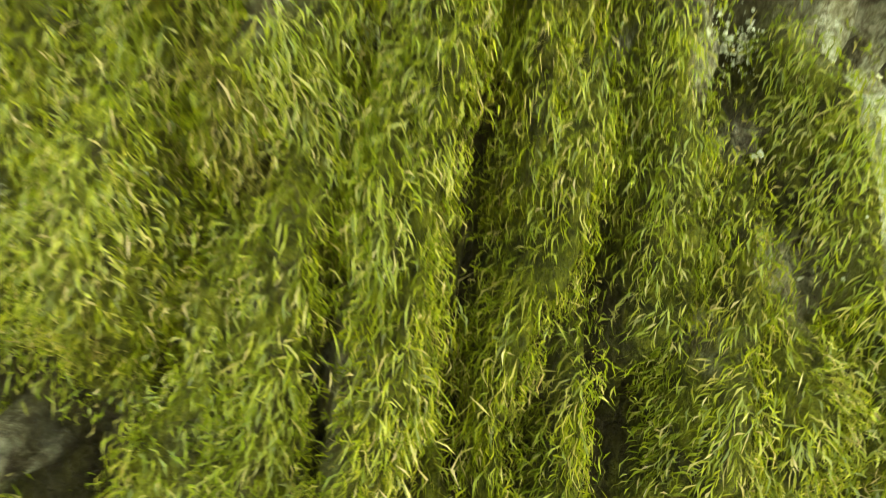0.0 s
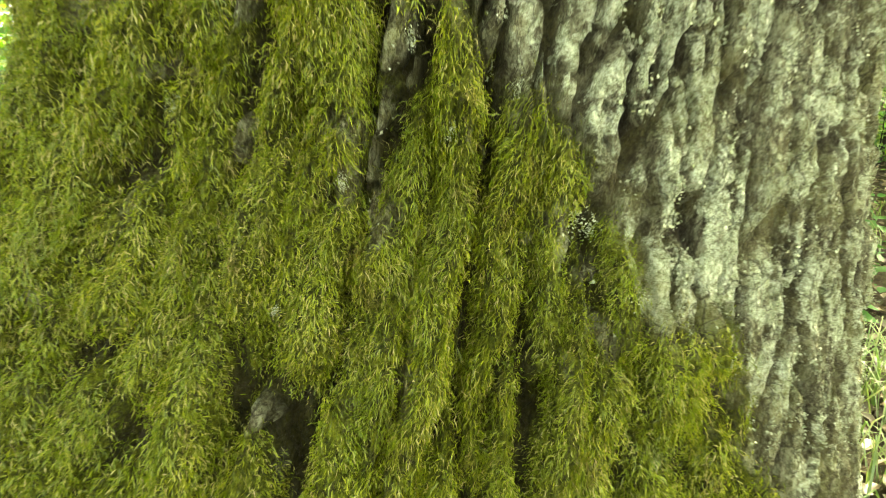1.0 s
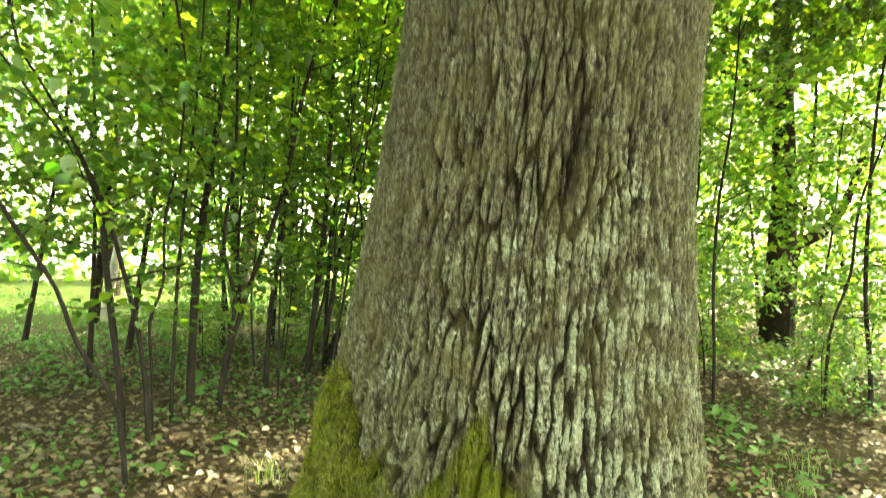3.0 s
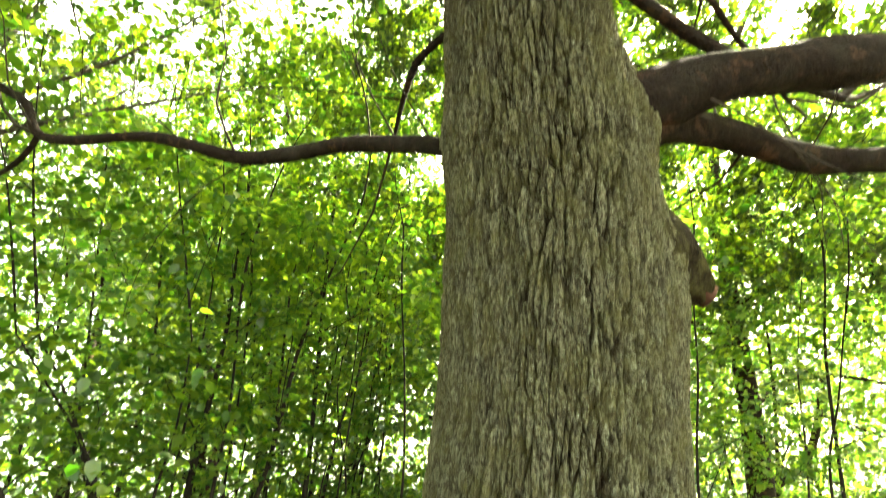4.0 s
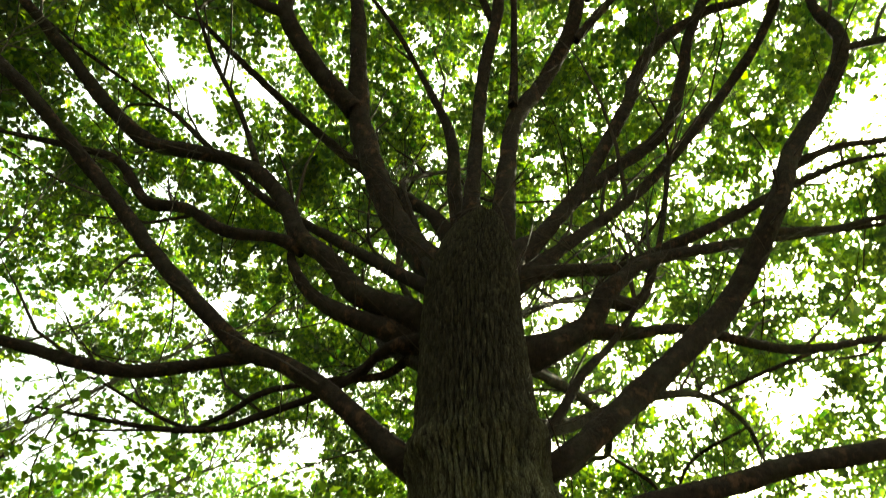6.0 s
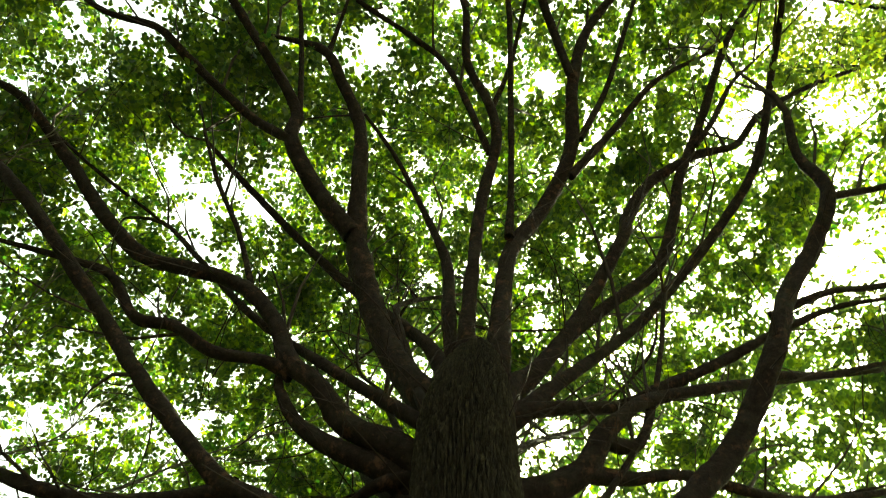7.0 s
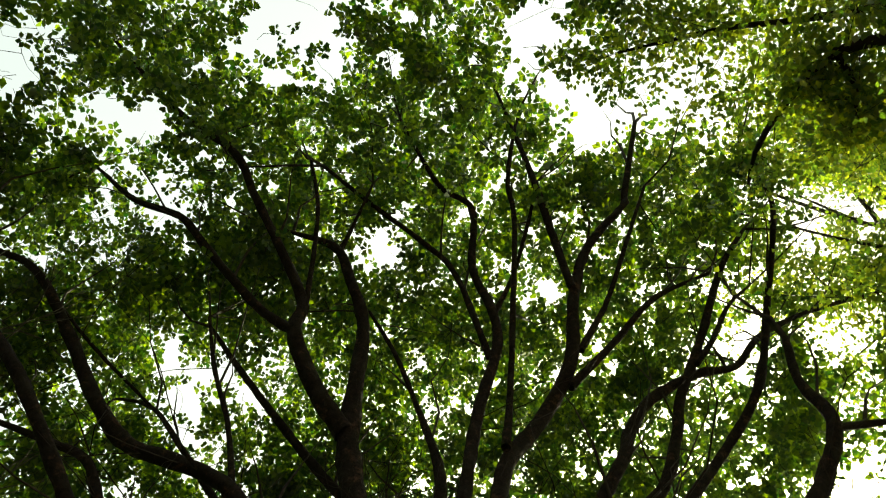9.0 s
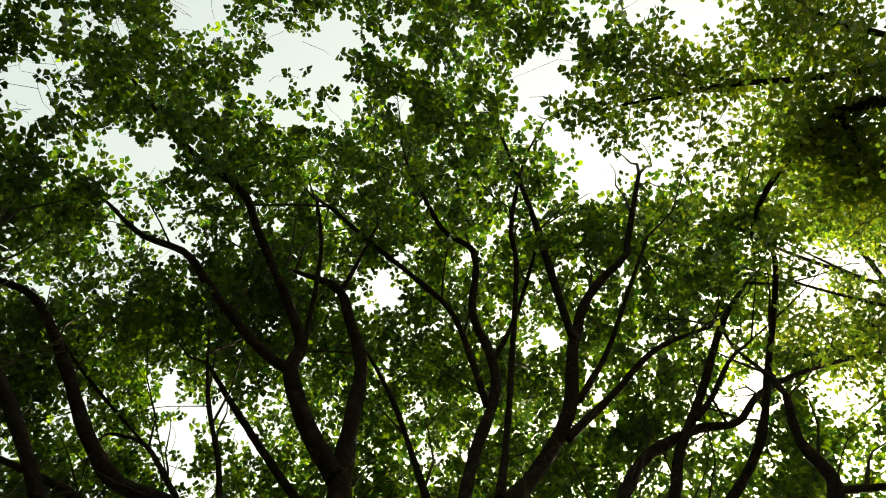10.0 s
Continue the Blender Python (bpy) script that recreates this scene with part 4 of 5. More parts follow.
            branches.append(c)
            feet = np.vstack([feet, c[2:]])
        for _ in range(4):
            t = grow(aim + rng.normal(size=3) * 0.22, rng.normal(size=3) + (aim - HEART) * 0.08, rng.uniform(0.3, 0.75), 0.004)[::2]
            twigs.append(t)
            clumps += [t[len(t) // 2, :3], t[-1, :3]]
    part("twig", many_tubes("twig", [np.vstack([c[:-1:2], c[-1:]]) for c in branches] + twigs, M_TWIG, 3), oak, "thin dark twigs")["kind"] = "stuff"
    clumps = np.array(clumps)
    away = np.linalg.norm(clumps - HEART, axis=1)
    clumps = clumps[(away > 7.2) & (clumps[:, 2] > 4.0) & (clumps[:, 1] > south_edge(clumps[:, 0]) - 0.3)]
    # thinned to the west and east, and low down in the north-west, to fit the camera's view
    thin = (clumps[:, 0] < -2.5) & (clumps[:, 1] > -4.5) & (clumps[:, 1] < 1.5)
    thin |= (clumps[:, 0] > 2.5) & (clumps[:, 1] < 2.0)
    clumps = clumps[~thin | (rng.random(len(clumps)) < 0.76)]
    low = (clumps[:, 2] < 7.0) & (clumps[:, 0] < -2.5) & (clumps[:, 1] > 0)
    clumps = clumps[~low | (rng.random(len(clumps)) < 0.35)]
    # foliage spreads evenly over the crown: no part of the shell holds too many clumps
    cell = np.floor((clumps - HEART) / np.linalg.norm(clumps - HEART, axis=1)[:, None] * 14).astype(int)
    full = collections.Counter()
    keep = np.zeros(len(clumps), bool)
    for k in rng.permutation(len(clumps)):
        full[tuple(cell[k])] += 1
        keep[k] = full[tuple(cell[k])] <= 13
    clumps = clumps[keep]
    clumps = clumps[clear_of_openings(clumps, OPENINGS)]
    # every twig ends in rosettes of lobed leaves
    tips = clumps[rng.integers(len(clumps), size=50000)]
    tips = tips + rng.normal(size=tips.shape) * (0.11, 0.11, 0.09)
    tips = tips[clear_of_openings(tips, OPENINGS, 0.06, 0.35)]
    ways = (tips - HEART) / np.linalg.norm(tips - HEART, axis=1)[:, None] * 0.5 + rng.normal(size=tips.shape) * 0.6 + (0, 0, 0.3)
    full = thick_enough(tips)
    rosettes = [a[np.repeat(full, 8)] for a in rosette_leaves(tips, ways, 8, 0.089)]
    # extra leaves at the top just behind the stem close sky gaps in the camera's view
    g = np.random.default_rng(19)
    dense = tips[(tips[:, 1] > -1.2) & (tips[:, 1] < 3.8) & (tips[:, 2] > 9.6) & (g.random(len(tips)) < np.interp(tips[:, 0], [-4, -2, 2, 4], [0.75, 0.4, 0.25, 0.55]))]
    dense = dense + g.normal(size=dense.shape) * 0.22
    state = rng.bit_generator.state
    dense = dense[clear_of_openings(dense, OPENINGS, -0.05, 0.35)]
    more = rosette_leaves(dense, g.normal(size=dense.shape) * 0.6 + (0, 0, 0.5), 8, 0.085)
    rng.bit_generator.state = state
    me = leaves_mesh("leaves", OAK_LEAF, *[np.concatenate(pair) for pair in zip(rosettes, more)], M_OAK_LEAF)
    part("leaves", me, oak, "lobed green oak leaves")["kind"] = "stuff"
    # the upper storeys of the crown, behind the lower leaves
    high = HEART + (tips - HEART) * rng.uniform(1.05, 1.25, (len(tips), 1)) + rng.normal(size=tips.shape) * 0.2
    high = high[rng.random(len(high)) < 0.45]
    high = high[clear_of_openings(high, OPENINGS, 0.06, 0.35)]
    full = thick_enough(high)
    me = leaves_mesh("upper_leaves", OAK_LEAF, *[a[np.repeat(full, 6)] for a in rosette_leaves(high, rng.normal(size=high.shape) * 0.6 + (0, 0, 0.8), 6, 0.12)], M_OAK_LEAF)
    part("upper_leaves", me, oak, "green oak leaves of the upper crown")["kind"] = "stuff"


build_crown()


# ---- woodland round the oak ----
def build_tree(name, label, height, radius, bare, wide, sprays, count, leaf, lean=(0, 0), bark=M_SAPLING, leaves=M_WOOD_LEAF, shape=BROAD_LEAF, limbs=7, group="", seed=0, flat=0.35):
    """A woodland tree: tapered bent stem, limbs, and a crown of leafy sprays from the height `bare` up."""
    g = np.random.default_rng(seed)
    tree = thing(name, label, "tree", group)
    s = np.linspace(0, 1, 6)
    wob = np.cumsum(g.normal(size=(6, 2)) * 0.03 * height, axis=0) * s[:, None]
    pts = [(lean[0] * a + w[0], lean[1] * a + w[1], a * height - 0.1 * (a == 0), radius * (1.25 if a == 0 else 1 - 0.85 * a)) for a, w in zip(s, wob)]
    part("trunk", tube("trunk", pts, bark, 8, 0.25, 0.06, seed), tree)
    stem = spline(pts, 0.1)
    centres = []
    for n in range(limbs):
        h = bare + (height * 0.95 - bare) * (n + g.random() * 0.8) / limbs
        k = int(np.argmin(np.abs(stem[:, 2] - h)))
        a = n * 2.4 + g.random()
        reach = wide * (1 - 0.5 * max(0, (h - bare) / (height - bare))) * g.uniform(0.7, 1.15)
        foot = stem[k, :3]
        tip = foot + np.array([math.cos(a) * reach, math.sin(a) * reach, reach * g.uniform(0.15, 0.6)])
        mid = (foot + tip) / 2 + g.normal(size=3) * 0.07 * reach
        r0 = max(0.006, stem[k, 3] * 0.5)
        limb_pts = [(*foot, r0), (*mid, r0 * 0.6), (*tip, 0.004)]
        part("limb", tube("limb", limb_pts, bark, 5, 0.3, 0.05, n), tree)
        c = spline(limb_pts, 0.1)
        for _ in range(sprays):
            p = c[int((0.3 + 0.7 * g.random() ** 0.7) * (len(c) - 1)), :3]
            centres.append(p + g.normal(size=3) * (0.22 * reach, 0.22 * reach, 0.1 * reach))
    centres.append(stem[-1, :3])
    at, way, up, size = spray_leaves(np.array(centres), wide * 0.09 + 0.05, count, leaf, flat)
    me = leaves_mesh("crown", shape, at, way, up, size, leaves)
    part("crown", me, tree)["kind"] = "stuff"
    return tree


def plant(tree, x, y, turn=0.0, scale=1.0):
    tree.matrix_basis = pose(x, y, ground_at(x, y) - 0.02, 0, 0, turn) @ Matrix.Scale(scale, 4)


def plant_copies(tree, spots):
    """The tree itself at the first spot, copies at the others: x, y, turn, scale."""
    for n, (x, y, turn, scale) in enumerate(spots):
        one = tree if n == 0 else copy_thing(tree, Matrix())
        plant(one, x, y, turn, scale)


THICKET = "thin saplings behind the oak"
sap_a = build_tree("sapling", "thin dark sapling with airy bright green sprays", 6.2, 0.024, 1.1, 1.5, 9, 18, 0.09, (0.35, 0.1), seed=1, limbs=11, group=THICKET, shape=BROAD_LEAF, flat=0.2)
sap_b = build_tree("sapling", "slender leaning sapling with light green leaves", 5.2, 0.018, 0.9, 1.3, 9, 18, 0.088, (0.7, -0.2), seed=2, limbs=10, group=THICKET, shape=BROAD_LEAF, flat=0.2)
sap_c = build_tree("sapling", "straight dark sapling stem with layered leaves", 7.4, 0.034, 1.6, 1.7, 9, 18, 0.095, (0.2, 0.2), seed=3, limbs=13, group=THICKET, shape=BROAD_LEAF, flat=0.2)
plant_copies(sap_a, [(-1.4, 7.6, 300, 1), (-3.6, 5.6, 120, 1.1), (-0.6, 7.4, 20, 1.1), (-4.4, 4.4, 250, 1), (0.6, 8.2, 90, 1.1), (-2.9, 8.2, 140, 1.2), (3.4, 7.2, 10, 1)])
plant_copies(sap_b, [(-1.1, 7.3, 0, 1.1), (-4.3, 3.3, 170, 1), (-2.6, 7.6, 260, 1), (2.6, 6.4, 100, 1), (4.4, 6.0, 40, 1), (-5.2, 6.2, 300, 1.1), (1.9, 9.0, 200, 1.2)])
plant_copies(sap_c, [(-2.3, 8.6, 120, 1.05), (-0.9, 8.8, 60, 1.1), (-3.9, 7.3, 30, 1.1), (3.0, 9.4, 280, 1.1), (5.4, 8.2, 10, 1.1), (-5.8, 8.4, 70, 1.1)])

def crooked_sapling(*points, limbs=11):
    """A bent thin sapling: the rows of its stem, a forked top and leafy sprays."""
    foot = points[0]
    low = (foot[0] - (points[1][0] - foot[0]) * 0.4, foot[1], ground_at(foot[0], foot[1]) - 0.05, foot[3] * 1.25)
    rows = ([low] if low[2] < foot[2] - 0.05 else []) + list(points)
    sapling = thing("sapling", "thin crooked dark sapling with light green leaves", "tree", THICKET)
    rows = [(x, y, z, r * 0.58) for x, y, z, r in rows]
    c = spline(rows, 0.1)
    end = np.array(points[-1][:3])
    way = end - np.array(points[-2][:3])
    top = grow(end, way + (0, 0, 0.4), max(1.2, 5.2 - end[2]), max(0.006, points[-1][3]), 0.16, 0.2)
    c = np.vstack([c, top[1:]])
    v, q, tip = tube_arrays(c, 7, 0.08, len(sapling.name))
    part("trunk", raw_mesh("trunk", v, [q, tip], M_SAPLING, True), sapling)
    centres = []
    high = c[c[:, 2] > rng.uniform(0.8, 1.7)]
    for n in range(limbs):
        p = high[int(len(high) * (n + 0.5) / limbs)]
        a = 2.4 * n + rng.random()
        t = grow(p[:3], np.array([math.cos(a), math.sin(a), 0.35]), rng.uniform(0.8, 1.5), max(0.005, p[3] * 0.45), 0.2, 0.0)
        v, q, tip = tube_arrays(t, 4, 0.0, n)
        part("limb", raw_mesh("limb", v, [q, tip], M_SAPLING, True), sapling)
        for j in range(2, len(t)):
            centres += [t[j, :3] + rng.normal(size=3) * (0.2, 0.2, 0.06) for _ in range(2)]
    at, w, up, size = spray_leaves(np.array(centres), 0.16, 11, 0.095, 0.2, 0.3)
    # lower sprays thinned so the bright background shows past the stems from the camera
    full = hashed(np.round(at[:, 0] * 90), np.round(at[:, 1] * 90), 5) < np.interp(at[:, 2], [1.8, 3.2, 3.9], [0.5, 0.5, 1.0])
    part("crown", leaves_mesh("crown", BROAD_LEAF, at[full], w[full], up[full], size[full] * 0.92, M_THIN_LEAF), sapling)["kind"] = "stuff"


crooked_sapling((-1.98, 2.34, 0.53, 0.025), (-2.2, 2.31, 0.88, 0.023), (-2.33, 2.28, 1.21, 0.023), (-2.5, 2.21, 1.5, 0.023), (-2.66, 2.1, 1.81, 0.023), (-2.8, 1.99, 2.05, 0.019))
crooked_sapling((-2.33, 3.27, 0.42, 0.042), (-2.42, 3.31, 0.87, 0.042), (-2.5, 3.31, 1.36, 0.042), (-2.56, 3.27, 1.82, 0.037), (-2.76, 3.1, 2.37, 0.021), (-2.97, 2.9, 2.8, 0.014))
crooked_sapling((-2.14, 3.24, 0.45, 0.032), (-2.23, 3.27, 0.88, 0.03), (-2.34, 3.26, 1.28, 0.03), (-2.47, 3.2, 1.73, 0.028), (-2.6, 3.12, 2.05, 0.021), (-3.04, 2.75, 2.76, 0.011))
crooked_sapling((-2.18, 3.45, 0.53, 0.019), (-2.23, 3.49, 0.94, 0.021), (-2.16, 3.53, 1.24, 0.019), (-2.17, 3.53, 1.72, 0.019), (-2.07, 3.5, 2.25, 0.017), (-2.02, 3.38, 2.9, 0.012))
crooked_sapling((-2.12, 4.19, 0.41, 0.061), (-2.14, 4.27, 1.26, 0.059), (-2.1, 4.27, 1.86, 0.053), (-2.02, 4.22, 2.47, 0.045), (-1.92, 4.1, 3.12, 0.032), (-1.86, 3.88, 3.81, 0.021))
crooked_sapling((-1.82, 4.07, 0.48, 0.031), (-1.77, 4.15, 1.08, 0.028), (-1.88, 4.14, 1.56, 0.028), (-1.8, 4.07, 2.45, 0.023), (-1.78, 3.87, 3.3, 0.016))
crooked_sapling((-1.9, 4.47, 0.49, 0.044), (-1.76, 4.57, 1.16, 0.041), (-1.5, 4.6, 2.01, 0.039), (-1.29, 4.45, 3.08, 0.033), (-1.01, 4.23, 3.84, 0.022), (-0.81, 4.06, 4.27, 0.014))
crooked_sapling((-1.37, 6, 0.46, 0.06), (-1.31, 6.07, 1.37, 0.06), (-1.25, 6.04, 2.15, 0.05), (-1.19, 5.68, 3.94, 0.033), (-1.15, 5.36, 4.75, 0.023))
crooked_sapling((-1.21, 6.23, 0.59, 0.041), (-1.14, 6.28, 1.37, 0.041), (-0.96, 6.24, 2.45, 0.031), (-0.74, 6.12, 3.2, 0.021), (-0.57, 5.89, 4.04, 0.014))
crooked_sapling((-1.71, 5.37, 0.76, 0.043), (-1.69, 5.4, 1.13, 0.043), (-1.63, 5.41, 1.6, 0.04), (-1.57, 5.36, 2.38, 0.031), (-1.54, 5.22, 3.15, 0.025), (-1.49, 4.98, 3.99, 0.015))
crooked_sapling((-2.14, 3.78, 0.52, 0.025), (-2.16, 3.85, 1.18, 0.025), (-2.14, 3.85, 1.74, 0.023), (-2.09, 3.81, 2.3, 0.02), (-2, 3.66, 3.08, 0.015), (-1.94, 3.48, 3.64, 0.01))
crooked_sapling((-0.81, 6.58, 0.76, 0.021), (-0.77, 6.61, 1.38, 0.021), (-0.72, 6.59, 2.08, 0.018), (-0.46, 6.51, 2.79, 0.014), (-0.42, 6.34, 3.61, 0.011))
crooked_sapling((2.57, 4.42, 0.73, 0.026), (2.57, 4.46, 1.36, 0.026), (2.59, 4.42, 2.11, 0.023), (2.63, 4.26, 2.91, 0.018), (2.58, 4.05, 3.67, 0.012))
crooked_sapling((4.21, 4.61, 0.57, 0.04), (4.2, 4.67, 1.28, 0.037), (4.2, 4.64, 2.06, 0.033), (4.16, 4.46, 3.18, 0.027), (4.15, 4.21, 3.97, 0.017))
crooked_sapling((3.73, 4.49, 0.95, 0.025), (3.87, 4.42, 1.49, 0.022), (3.91, 4.35, 2.14, 0.022), (4.01, 4.2, 2.67, 0.016), (4.06, 3.98, 3.33, 0.013))

# the dense stand of thin leaning stems
for k in range(11):
    x, y = -2.1 + 0.17 * k + rng.uniform(-0.1, 0.1), rng.uniform(4.6, 7.2)
    lean, r = rng.uniform(0.0, 0.16), rng.uniform(0.016, 0.034)
    rows = [(x + lean * h + rng.normal() * 0.05, y - 0.03 * h * h + rng.normal() * 0.05, ground_at(x, y) + h, r * (1 - 0.15 * h)) for h in (0.1, 0.9, 1.7, 2.6, 3.4)]
    crooked_sapling(*rows, limbs=4)

shrub = build_tree("shrub", "low leafy shrub in the shade of the wood", 1.5, 0.012, 0.12, 0.85, 8, 22, 0.075, (0.1, 0.1), seed=31, limbs=9, group="undergrowth shrubs", shape=FAR_LEAF, flat=0.25)
plant_copies(shrub, [(0.9, 6.4, 0, 1), (2.2, 5.6, 60, 0.8), (3.3, 6.2, 120, 1.1), (4.6, 5.4, 200, 0.9), (5.6, 6.6, 250, 1.1), (2.9, 8.2, 310, 1.2), (4.4, 8.6, 20, 1), (-0.3, 7.2, 90, 0.9), (-1.6, 8.0, 150, 0.7), (6.8, 5.4, 230, 1), (1.4, 8.4, 280, 1.1), (7.8, 7.8, 330, 1.2), (3.6, 4.4, 40, 0.6), (-2.9, 7.2, 100, 0.6), (-2.2, 9.0, 10, 1.2), (-0.9, 8.8, 70, 1.3), (-3.4, 8.8, 190, 1.1), (0.2, 9.2, 260, 1.3), (-1.5, 10.2, 300, 1.5), (3.2, 10.4, 60, 1.5), (5.0, 10.0, 130, 1.4), (1.8, 10.8, 220, 1.5)])

WOODS = "woodland trees"
big_a = build_tree("woodland_tree", "dark-stemmed broadleaf tree with full green crown", 13, 0.15, 2.2, 3.6, 12, 36, 0.16, (0.5, 0.3), seed=11, shape=FAR_LEAF, limbs=14, group=WOODS, bark=M_LIMB, leaves=M_DEEP_LEAF)
dark_tree = build_tree("woodland_tree", "thick dark shaded trunk with a rising side branch", 12, 0.26, 2.9, 3.0, 6, 24, 0.16, (0.2, 0.2), seed=14, shape=FAR_LEAF, limbs=12, bark=M_LIMB, leaves=M_DEEP_LEAF)
plant(dark_tree, 6.3, 10.0)
part("limb", tube("limb", [(0.2, 0, 1.75, 0.13), (0.75, -0.1, 2.0, 0.1), (1.15, -0.2, 2.6, 0.075), (1.5, -0.2, 3.6, 0.05)], M_LIMB, 7, 0.15, 0.06, 3), dark_tree)
young = build_tree("understorey_tree", "shaded young tree with dense dark green foliage", 5.2, 0.045, 0.4, 1.5, 11, 26, 0.11, (0.2, 0.1), seed=16, shape=FAR_LEAF, limbs=13, group="understorey trees", leaves=M_DEEP_LEAF)
plant_copies(young, [(5.2, 12.0, 0, 1), (7.4, 12.6, 80, 1.1), (8.8, 11.8, 160, 1), (9.8, 10.8, 240, 0.9), (6.4, 13.6, 320, 1.2), (4.3, 12.8, 40, 0.9)])
big_b = build_tree("woodland_tree", "tall broadleaf tree with spreading sunlit crown", 16, 0.19, 2.8, 4.4, 13, 36, 0.18, (-0.6, 0.4), seed=12, shape=FAR_LEAF, limbs=15, group=WOODS, bark=M_LIMB, leaves=M_DEEP_LEAF)
plant_copies(big_a, [(8.6, 8.0, 0, 0.9), (-9.0, 9.0, 40, 0.65), (1.5, 13.0, 100, 0.75), (-4.0, 13.5, 200, 0.8), (9.5, 5.0, 300, 0.7), (-8.5, 2.0, 80, 0.95), (5.0, 16.0, 20, 1.1), (5.2, 13.0, 70, 0.9), (11, 11, 140, 0.9), (-6.0, 11.0, 310, 0.55), (3.4, 11.5, 250, 0.6), (-11.5, 6.5, 30, 1)])
plant_copies(big_b, [(-1.0, 17.0, 0, 1), (10.5, 17.0, 90, 1), (-14, 15.0, 150, 1), (14, 3.0, 210, 0.6), (-14, 2.0, 260, 1), (5.4, 19.0, 30, 1.1), (2.0, 18.0, 190, 1.1), (-5.5, 20.0, 290, 1.1), (-9, 19, 70, 1), (-2.6, 12.5, 120, 0.8)])


NEIGHBOUR_LIMBS = []
NEIGHBOUR_LIMBS.append([(3.4, -5.47, 9.03, 0.093), (2.87, -5.01, 9.13, 0.076), (2.5, -4.79, 9.26, 0.058), (2.28, -4.19, 9.5, 0.044), (2.28, -3.69, 9.81, 0.028), (2.41, -3.36, 10.02, 0.018)])
NEIGHBOUR_LIMBS.append([(2.86, -5.39, 9.34, 0.05), (2.07, -5.06, 9.57, 0.039), (1.48, -4.86, 9.82, 0.032), (0.55, -4.42, 10.33, 0.018)])
NEIGHBOUR_LIMBS.append([(2.88, -5.83, 9.62, 0.038), (2.17, -5.94, 9.87, 0.03), (1.54, -6.35, 10.11, 0.023)])
NEIGHBOUR_LIMBS.append([(2.5, -4.79, 9.26, 0.038), (2.81, -4.49, 9.2, 0.027), (2.98, -4.06, 9.33, 0.021)])


def build_neighbour():
    """A tree beside the oak whose thin leafy branches reach over."""
    tree = thing("neighbouring_tree", "neighbouring tree with thin dark branches and yellow-green leaves overhead", "tree")
    x, y = 6.2, -3.6
    trunk = [(x, y, ground_at(x, y) - 0.2, 0.24), (x - 0.1, y + 0.1, 3, 0.19), (x - 0.3, y, 6.5, 0.15), (x - 0.5, y - 0.1, 10, 0.1), (x - 0.6, y, 14, 0.02)]
    part("trunk", tube("trunk", trunk, M_SAPLING, 10, 0.25, 0.06, 5), tree)
    stem = spline(trunk, 0.2)
    rows = []
    for pts in NEIGHBOUR_LIMBS:
        foot = stem[int(np.argmin(np.abs(stem[:, 2] - pts[0][2] + 1.6)))]
        rows.append([(*foot[:3], 0.07), *pts] if pts[0][3] > 0.05 or pts[0][0] > 3 else pts)
    for k in range(26):
        foot = stem[18 + int(1.9 * k)]
        a = 0.75 * k
        reach = rng.uniform(2.6, 4.8) * (1 - 0.015 * k)
        tip = foot[:3] + np.array([-abs(math.cos(a)) * reach, math.sin(a) * reach, rng.uniform(0.3, 1.4)])
        rows.append([(*foot[:3], 0.045), (*((foot[:3] + tip) / 2 + rng.normal(size=3) * 0.3), 0.028), (*tip, 0.006)])
    clumps, fine = [], []
    for n, pts in enumerate(rows):
        part("limb", tube("limb", pts, M_SAPLING, 6, 0.2, 0.05, n), tree)
        c = spline(pts, 0.1)
        for _ in range(24):
            p = c[rng.integers(len(c) // 4, len(c))]
            t = grow(p[:3], rng.normal(size=3) * (1, 1, 0.3) + (-0.3, 0, -0.1), rng.uniform(0.5, 1.5), 0.006)
            fine.append(t)
            clumps += [q[:3] for q in t[1:]]
    clumps = np.array(clumps)
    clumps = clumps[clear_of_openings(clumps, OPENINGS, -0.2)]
    part("twig", many_tubes("twig", fine, M_TWIG, 3), tree)["kind"] = "stuff"
    at, way, up, size = spray_leaves(clumps, 0.11, 15, 0.07, 0.5)
    # thinned where the crowns meet, leaves enlarged further south, to fit the camera's view
    blotch = layered(at[:, 0] * 1.6 + at[:, 2] * 0.5 + 30, at[:, 1] * 1.6 + 30, 3, 97)
    full = blotch > 0.41 * ease(at[:, 1], -4.3, -3.8)
    size = size * (1.22 - 0.22 * ease(at[:, 1], -4.4, -3.8))
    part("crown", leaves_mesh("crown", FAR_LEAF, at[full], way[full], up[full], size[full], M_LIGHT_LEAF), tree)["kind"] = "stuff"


build_neighbour()


def build_far_woods():
    """A ring of far foliage that closes the view between the stems."""
    n = 3300
    a = rng.uniform(-0.35, np.pi + 0.35, n)
    d = rng.uniform(27, 36, n)
    x, y = d * np.cos(a), d * np.sin(a) + 2
    z = ground_height(x, y) + rng.uniform(0, 1, n) ** 1.3 * 17
    at, way, up, size = spray_leaves(np.stack([x, y, z], -1), 0.9, 16, 0.5, 0.6)
    ob = new("far_woods", leaves_mesh("far_woods", FAR_LEAF, at, way, up, size, M_WOOD_LEAF))
    tagged(ob, "distant green woodland foliage", "woodland", kind="stuff")


build_far_woods()


